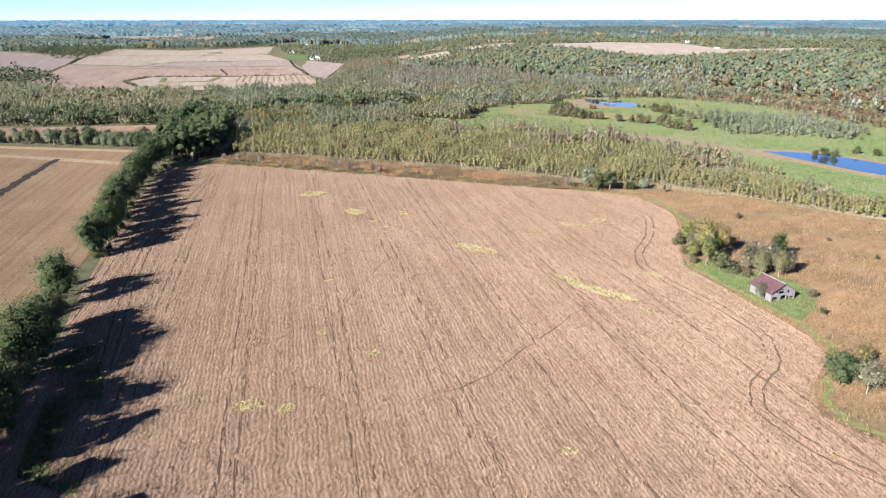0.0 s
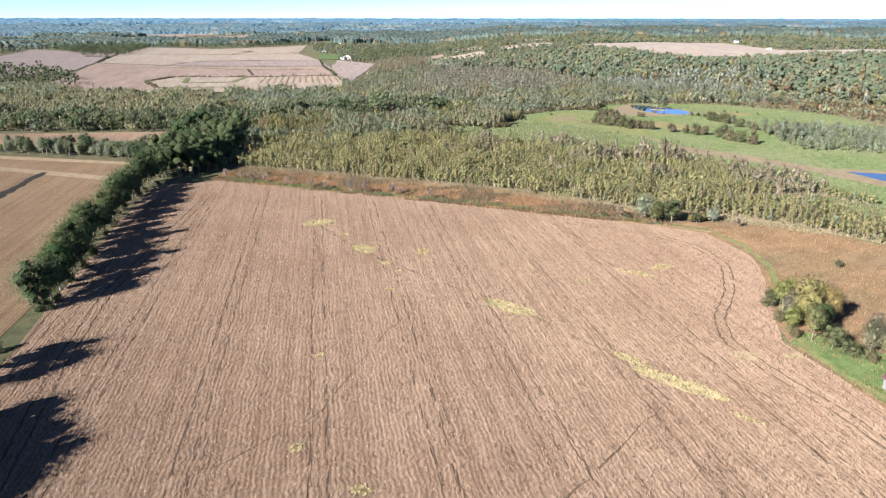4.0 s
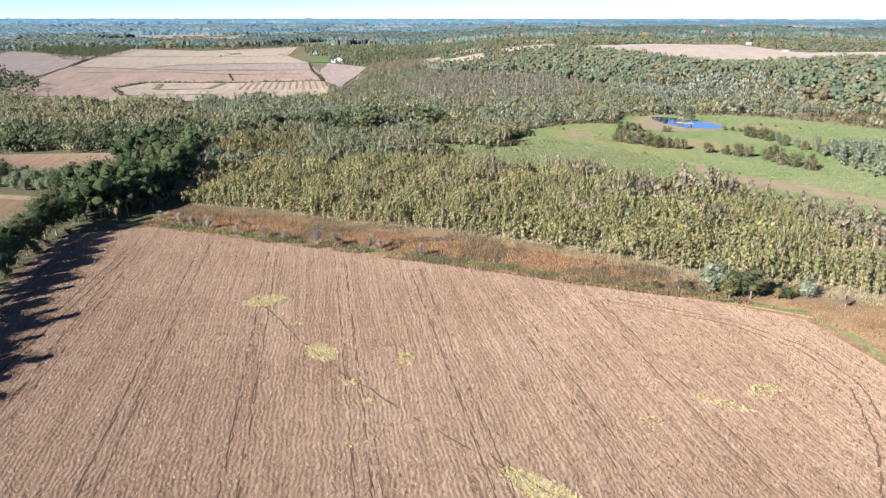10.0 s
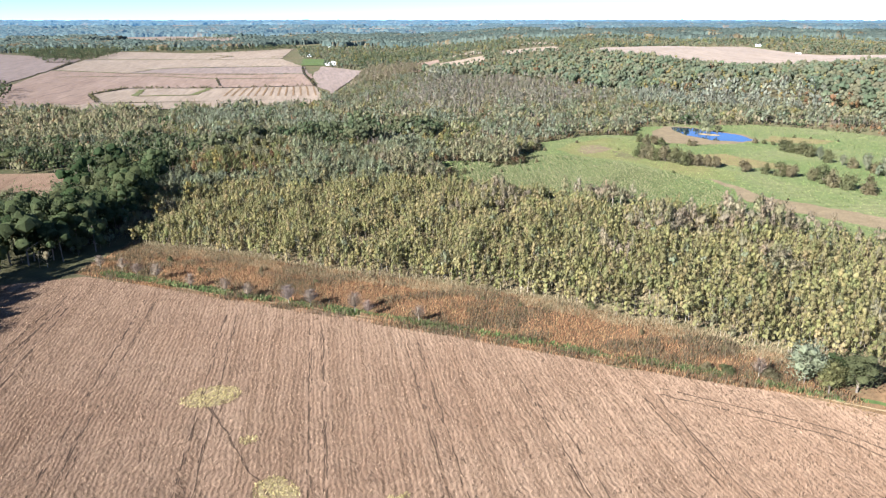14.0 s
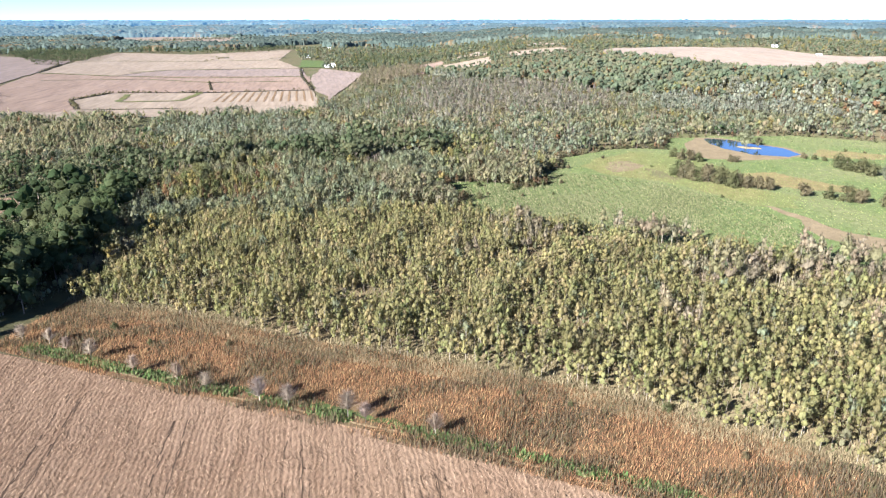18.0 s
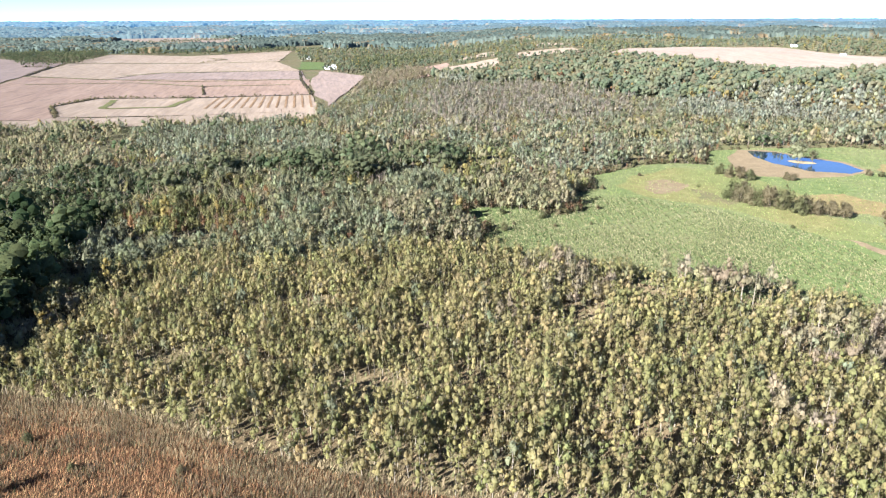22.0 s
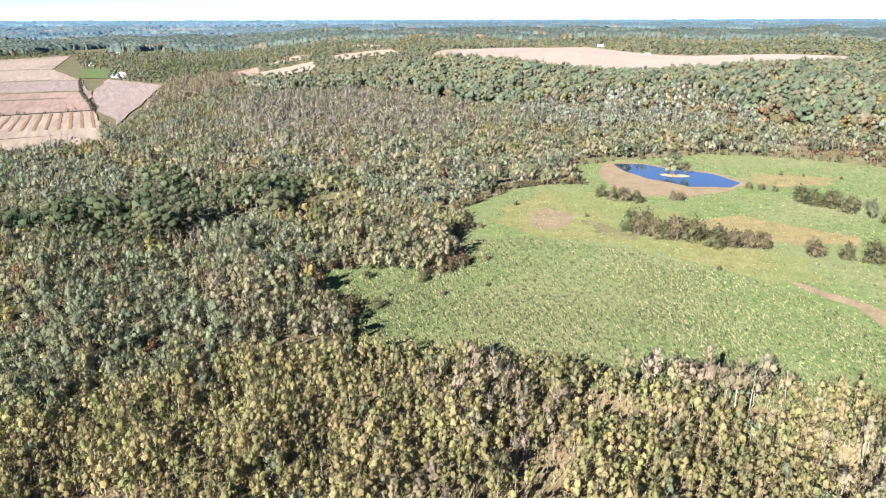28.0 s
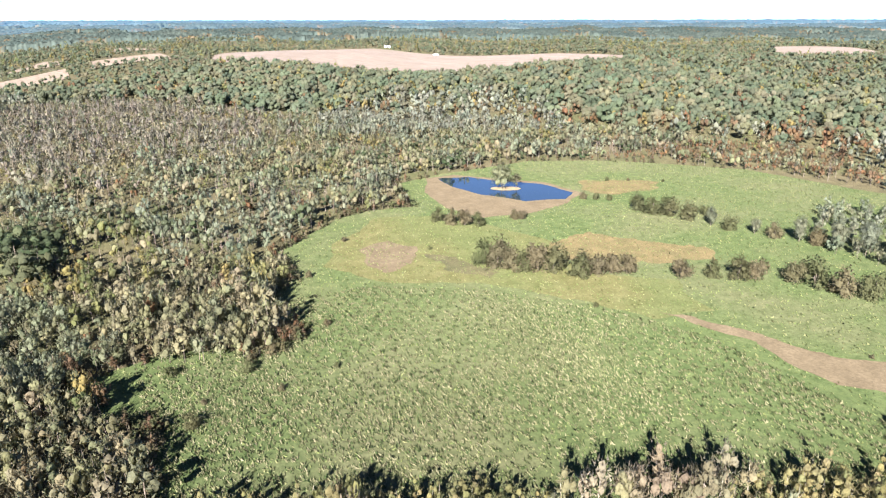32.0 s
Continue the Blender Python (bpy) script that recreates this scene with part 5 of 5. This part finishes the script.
for x, y, s in ((77, 421, 0.55), (48, 491, 0.75), (24, 441, 0.7), (-7, 416, 0.9), (8, 420, 0.6), (65, 473, 0.4), (30, 469, 0.8), (-7, 434, 0.9), (5, 429, 0.9), (-4, 422, 0.5), (19, 423, 0.5), (104, 378, 0.4), (163, 512, 0.6), (170, 508, 0.6), (180, 500, 0.5)):
    grow("shrub", x, y, s, pick, "single shrubs in the meadow", "single olive shrub in the green meadow")
grow("olive_tree", 121, 521, 2.0, pick, "", "pale olive willow on the pond's islet", 0.8)
grow("oak", 126, 519, 0.5, pick, "", "small dark green tree on the pond's islet")
region("pond_islet", ellipse(122.5, 520.5, 5.5, 3.2, -30), 0.14, M_TAN, "pale bare islet in the pond", "islet", 1.5, 0.4, 8)
for x, y, s in ((172, 312, 1.7), (175, 309, 1.5), (169, 314, 1.3), (190, 318, 1.4), (196, 312, 1.5)):
    grow("shrub", x, y, s, pick, "bushes by the river", "olive bush by the river")

# thicket of willows beyond the meadow
THICKET = [(153, 420), (152, 372), (182, 366), (212, 352), (232, 380), (224, 424), (187, 446)]
x, y = scatter(THICKET, 4.2, rng)
wood = Wood()
wood.plant("silver_willow", "mid", x, y, rng.uniform(0.45, 0.75, x.size), rng)
wood.link("willow_thicket", "silver grey willow thicket beside the river")

# ---- the barn ----
M_BOARD, board_tree, board_b = material("weathered_boards", 0.9, 0.1)
grain = noise_of(board_tree, coords(board_tree, 0, (4, 4, 0.4)), 2.0, 5)
board_tree.links.new(ramp(board_tree, grain, [(0.3, (0.12, 0.105, 0.1)), (0.7, (0.26, 0.23, 0.22))]), board_b.inputs["Base Color"])
relief(board_tree, board_b, grain, 0.4, 0.03)
M_REDROOF, red_tree, red_b = material("rusty_red_roof", 0.6, 0.4)
wear = noise_of(red_tree, coords(red_tree), 0.9, 6, 0.7)
red_tree.links.new(ramp(red_tree, wear, [(0.3, (0.06, 0.028, 0.026)), (0.6, (0.105, 0.05, 0.048)), (0.8, (0.17, 0.1, 0.095))]), red_b.inputs["Base Color"])
M_CAP = material("pale_ridge_metal", 0.5, 0.5)[0]
M_CAP.node_tree.nodes["Principled BSDF"].inputs["Base Color"].default_value = (0.3, 0.26, 0.25, 1)


def box(bm, x0, x1, y0, y1, z0, z1):
    v = [bm.verts.new((x, y, z)) for z in (z0, z1) for x, y in ((x0, y0), (x1, y0), (x1, y1), (x0, y1))]
    for f in ((3, 2, 1, 0), (4, 5, 6, 7), (0, 1, 5, 4), (1, 2, 6, 5), (2, 3, 7, 6), (3, 0, 4, 7)):
        bm.faces.new([v[i] for i in f])


def barn():
    """A small timber barn, its ridge away from the open gable."""
    wide, deep, eave, ridge = 6.3, 6.6, 2.1, 3.95
    r = random.Random(5)
    root = tagged(new("barn"), "weathered grey board barn with a rusty red roof", "barn")
    root.matrix_world = pose(71.7, 141.5, 0.05, 0, 0, 16)

    def top(x):
        return eave + (ridge - eave) * (1 - abs(x - wide / 2) / (wide / 2))

    holes = [(0.4, 1.6, 0.0, 1.0), (2.1, 3.2, 1.7, 2.7), (2.7, 4.6, 0.0, 1.2), (4.0, 4.6, 1.7, 2.4), (1.4, 2.0, 1.9, 2.5), (4.9, 5.9, 0.0, 0.8)]
    for name, y, openings in (("front_wall", 0, holes), ("back_wall", deep, [])):
        bm, x = bmesh.new(), 0.0
        while x < wide - 0.05:
            x1 = min(x + 0.235, wide)
            spans = [(0.0, top((x + x1) / 2) - r.uniform(0, 0.06))]
            for hx0, hx1, hz0, hz1 in openings:
                if hx0 < (x + x1) / 2 < hx1:
                    spans = [p for a, b in spans for p in ((a, min(b, hz0)), (max(a, hz1), b)) if p[1] - p[0] > 0.05]
            for a, b in spans:
                off = r.uniform(-0.012, 0.012)
                box(bm, x + 0.008, x1 - 0.008, y - 0.03 + off, y + 0.03 + off, a, b)
            x = x1
        part(name, bm, M_BOARD, root)
    for name, x, missing in (("side_wall", 0, [8, 9, 19]), ("side_wall", wide, [])):
        bm, y, k = bmesh.new(), 0.04, 0
        while y < deep - 0.08:
            y1, k = min(y + 0.235, deep - 0.04), k + 1
            low = 1.2 if k in missing else 0.0
            off = r.uniform(-0.012, 0.012)
            box(bm, x - 0.03 + off, x + 0.03 + off, y + 0.008, y1 - 0.008, low, eave - r.uniform(0, 0.05))
            y = y1
        part(name, bm, M_BOARD, root)
    for x in (0.12, 2.05, 4.2, wide - 0.12):
        bm = bmesh.new()
        box(bm, x - 0.09, x + 0.09, 0.06, 0.24, 0, top(x) - 0.15)
        part("post", bm, M_BOARD, root)
    for z in (1.5, 2.3):
        bm = bmesh.new()
        box(bm, 0.1, wide - 0.1, 0.06, 0.2, z - 0.07, z + 0.07)
        part("beam", bm, M_BOARD, root)
    over, slope = 0.4, (ridge - eave) / (wide / 2)
    for side in (-1, 1):
        roof = tagged(new("roof_slope"), "rusty red metal roof slope")
        roof.parent = root
        for k in range(8):
            y0, y1 = -over + k * (deep + 2 * over) / 8, -over + (k + 1) * (deep + 2 * over) / 8
            bm, rows = bmesh.new(), []
            for i in range(9):
                y = y0 + (y1 - y0) * i / 8
                lift = 0.05 + 0.022 * (i % 2) + r.uniform(-0.01, 0.01) * (i in (0, 8))
                inner, outer = wide / 2, wide / 2 + side * (wide / 2 + over)
                low = eave - over * slope
                rows.append([bm.verts.new((x, y, z + lift + d)) for d in (0.0, -0.03) for x, z in ((inner, ridge), ((inner + outer) / 2, (ridge + low) / 2 - 0.05), (outer, low))])
            for a, b in zip(rows, rows[1:]):
                for i in (0, 1, 3, 4):
                    bm.faces.new((a[i], a[i + 1], b[i + 1], b[i]))
            bmesh.ops.recalc_face_normals(bm, faces=bm.faces[:])
            part("roof_sheet", bm, M_REDROOF, roof)
    bm = bmesh.new()
    for side in (-1, 1):
        v = [bm.verts.new((wide / 2 + side * dx, y, ridge + 0.12 - abs(dx) * 0.6)) for y in (-over, deep + over) for dx in (0.0, 0.12)]
        bm.faces.new((v[0], v[1], v[3], v[2]))
    part("ridge_cap", bm, M_CAP, root, "pale metal ridge cap")


barn()
tufts("shaded_weeds", "green weeds along the shaded hedgerow", [(-71, 114), (-66, 122), (-60, 110), (-52, 92), (-48, 76), (-58, 80), (-64, 98)], 9000, 0.35, 0.3, 0.4, 40, 90, [(0.11, 0.15, 0.05), (0.14, 0.18, 0.065), (0.18, 0.165, 0.08)], 69, 0.05, lambda x, y, r: waves(x, y, 14, 79) + r.normal(0, 0.5, len(x)) > 0.2)
# Flat strips: the ditches' shade is put into their dark colour.
ribbon("ditch", [(-171, 306), (-167, 285), (-158, 243), (-150, 205)], 3.4, 0.1, M_SHADE_SOIL, "dark ditch across the stubble field", "ditch", 0.4, 84)
ribbon("ditch", [(-140, 303), (-143, 314), (-137, 324)], 2.2, 0.1, M_SHADE_SOIL, "dark ditch at the corner of the stubble field", "ditch", 0.4, 85)
region("barn_yard", [(62, 165), (66, 150), (69, 140), (74, 132), (80, 138), (84, 148), (80, 158), (72, 166), (66, 170)], 0.06, M_GREEN, "green grass round the barn", "grass", 2, 0.8, 41)

# ---- field margins ----
EDGE = [(-94, 297.5), (-61, 286), (-37, 279), (-7, 268.5), (23, 256), (41, 251), (57, 244.5), (70, 237.5)]
for k, (a, b) in enumerate(((0, 2), (2, 3), (3, 5), (5, 7))):
    ribbon("ditch_grass", shifted(EDGE[a:b + 1], -1.6), 1.3, 0.07, M_GREEN, "dark green grass along the ditch", "grass", 0.8, 91 + k)
ribbon("field_margin", shifted(EDGE, 0.6), 0.45, 0.08, M_TAN, "pale dry grass edge of the crop field", "grass", 0.3, 96)
RIGHT_EDGE = [(70, 238), (75, 222), (74, 205), (67, 181), (63, 166), (65, 155), (69, 142), (74, 126), (73, 115), (64, 104), (61, 96), (68, 85), (82, 69)]
ribbon("field_margin", RIGHT_EDGE, 1.6, 0.075, M_OLIVE, "olive grass edge of the crop field", "grass", 0.7, 93)
tufts("ditch_growth", "green growth along the ditch", [(-94, 296.5), (-61, 285.2), (-7, 267.7), (41, 250.2), (57, 243.4), (56, 246), (41, 252.8), (-7, 270.2), (-61, 287.8), (-92, 299)], 60000, 0.6, 0.35, 0.4, 40, 90, [(0.08, 0.125, 0.04), (0.11, 0.15, 0.05), (0.17, 0.175, 0.08)], 66, 0.05, lambda x, y, r: waves(x, y, 16, 75) + r.normal(0, 0.4, len(x)) > -0.2)

# ---- farm buildings far off ----
M_WHITE = material("white_siding", 0.6, 0.3)[0]
M_WHITE.node_tree.nodes["Principled BSDF"].inputs["Base Color"].default_value = (0.78, 0.78, 0.76, 1)
M_GREYROOF = material("grey_roofing", 0.7, 0.3)[0]
M_GREYROOF.node_tree.nodes["Principled BSDF"].inputs["Base Color"].default_value = (0.4, 0.4, 0.41, 1)
M_DOOR = material("dark_door", 0.6, 0.3)[0]
M_DOOR.node_tree.nodes["Principled BSDF"].inputs["Base Color"].default_value = (0.12, 0.11, 0.1, 1)


def farm_building(name, x, y, long, deep, eave, rise, turn, roof_mat, label, category):
    root = tagged(new(name), label, category)
    root.matrix_world = pose(x, y, float(land(x, y)) + 0.3, 0, 0, turn)
    bm = bmesh.new()
    box(bm, -long / 2, long / 2, -deep / 2, deep / 2, -1, eave)
    for sx in (-1, 1):
        a = [bm.verts.new((sx * long / 2, sy * deep / 2, eave)) for sy in (-1, 1)] + [bm.verts.new((sx * long / 2, 0, eave + rise))]
        bm.faces.new(a)
    part("walls", bm, M_WHITE, root)
    for side in (-1, 1):
        bm = bmesh.new()
        v = [bm.verts.new((sx * (long / 2 + 0.4), yy, z + d)) for d in (0.05, 0.2) for sx, yy, z in ((-1, 0, eave + rise), (1, 0, eave + rise), (1, side * (deep / 2 + 0.4), eave - 0.15), (-1, side * (deep / 2 + 0.4), eave - 0.15))]
        for f in ((0, 1, 2, 3), (4, 5, 6, 7), (0, 1, 5, 4), (1, 2, 6, 5), (2, 3, 7, 6), (3, 0, 4, 7)):
            bm.faces.new([v[i] for i in f])
        bmesh.ops.recalc_face_normals(bm, faces=bm.faces[:])
        part("roof_slope", bm, roof_mat, root)
    bm = bmesh.new()
    box(bm, -1.6, 1.6, -deep / 2 - 0.08, -deep / 2 - 0.01, -0.2, min(3.2, eave - 0.4))
    part("door", bm, M_DOOR, root)
    for wx in (-long * 0.32, long * 0.32):
        bm = bmesh.new()
        box(bm, wx - 0.6, wx + 0.6, -deep / 2 - 0.07, -deep / 2 - 0.01, 1.2, min(2.6, eave - 0.3))
        part("window", bm, M_DOOR, root)


farm_building("machine_shed", -195, 1099, 17, 8, 3.4, 1.3, 4, M_WHITE, "long white metal machine shed", "shed")

# ---- lines between the far fields ----
FAR_LINES = [([(-280, 652), (-315, 705), (-311, 760), (-237, 765), (-149, 791)], 3.5, 0), ([(-149, 791), (-170, 860), (-194, 939), (-226, 1066)], 3.0, 0), ([(-508, 978), (-403, 940), (-300, 915), (-194, 939)], 4.0, 1), ([(-612, 1138), (-573, 1137), (-508, 978)], 5.0, 0), ([(-403, 985), (-377, 1028), (-252, 1067)], 4.0, 1), ([(-593, 1214), (-407, 1210), (-304, 1250)], 5.0, 1), ([(-444, 880), (-348, 899), (-266, 862), (-190, 880)], 3.0, 1), ([(-291, 748), (-273, 695), (-230, 705), (-237, 765)], 5.0, 1), ([(-236, 786), (-266, 862), (-252, 870)], 2.0, 0)]
for k, (line, width, grassy) in enumerate(FAR_LINES):
    # Banks without grass take the shade-dark ditch colour.
    ribbon("field_bank", line, width, 0.75, M_OLIVE if grassy else M_SHADE_SOIL, "bank between far fields", "bank", 0.8, 200 + k)
for k in range(13):
    f = (k + 0.5) / 13
    ribbon("stubble_row", [(-205 + 78 * f, 697 + 10 * f), (-219 + 72 * f, 764 + 22 * f)], 1.6, 0.7, M_STUBBLE, "brown stubble row in a pale far field", "field", 0.2, 230 + k)
wood = Wood()
for line, count in ((FAR_LINES[0][0], 130), (FAR_LINES[1][0], 40), (FAR_LINES[3][0], 50), ([(-407, 1210), (-395, 1300), (-440, 1330)], 40), ([(-330, 1290), (-300, 1290)], 12), ([(-266, 862), (-236, 786)], 12)):
    t = np.sort(rng.uniform(0, len(line) - 1.001, count))
    i = t.astype(int)
    p, q = np.array(line, float)[i], np.array(line, float)[i + 1]
    at = p + (q - p) * (t - i)[:, None]
    wood.plant("shrub", "far", at[:, 0], at[:, 1], rng.uniform(0.7, 1.3, count), rng)
wood.link("far_hedges", "dark hedges between far fields", stems=False)
for name, x, y, a, b, h, rise, turn, roof, label, cat in (
    ("farmhouse", -275, 1321, 6, 5, 2.6, 1.6, 10, M_GREYROOF, "white far off farmhouse", "house"),
    ("grain_shed", -306, 1640, 5, 4, 2.5, 1.2, 0, M_WHITE, "white far off grain shed", "shed"),
    ("farmhouse", 418, 1240, 8, 5, 1.8, 1.2, -20, M_GREYROOF, "white far off farmhouse beside a tan field", "house"),
    ("shed", 412, 1090, 6, 4, 1.3, 0.8, -15, M_WHITE, "low white shed beside a tan field", "shed"),
):
    farm_building(name, x, y, a, b, h, rise, turn, roof, label, cat)

# ---- brushy edge of the woods along the meadow ----
EDGE_WOODS = MEADOW[:24]
t = np.sort(rng.uniform(0, len(EDGE_WOODS) - 1.001, 420))
i = t.astype(int)
p, q = np.array(EDGE_WOODS, float)[i], np.array(EDGE_WOODS, float)[i + 1]
at = p + (q - p) * (t - i)[:, None] + rng.normal(0, 1.1, (t.size, 2))
wood = Wood()
low = rng.uniform(size=t.size)
wood.plant("shrub", "mid", at[low < 0.7, 0], at[low < 0.7, 1], rng.uniform(0.5, 1.1, (low < 0.7).sum()), rng)
wood.plant("rust_tree", "mid", at[low >= 0.7, 0], at[low >= 0.7, 1], rng.uniform(0.3, 0.5, (low >= 0.7).sum()), rng)
wood.link("wood_edge_brush", "brown and olive brush along the edge of the woods")
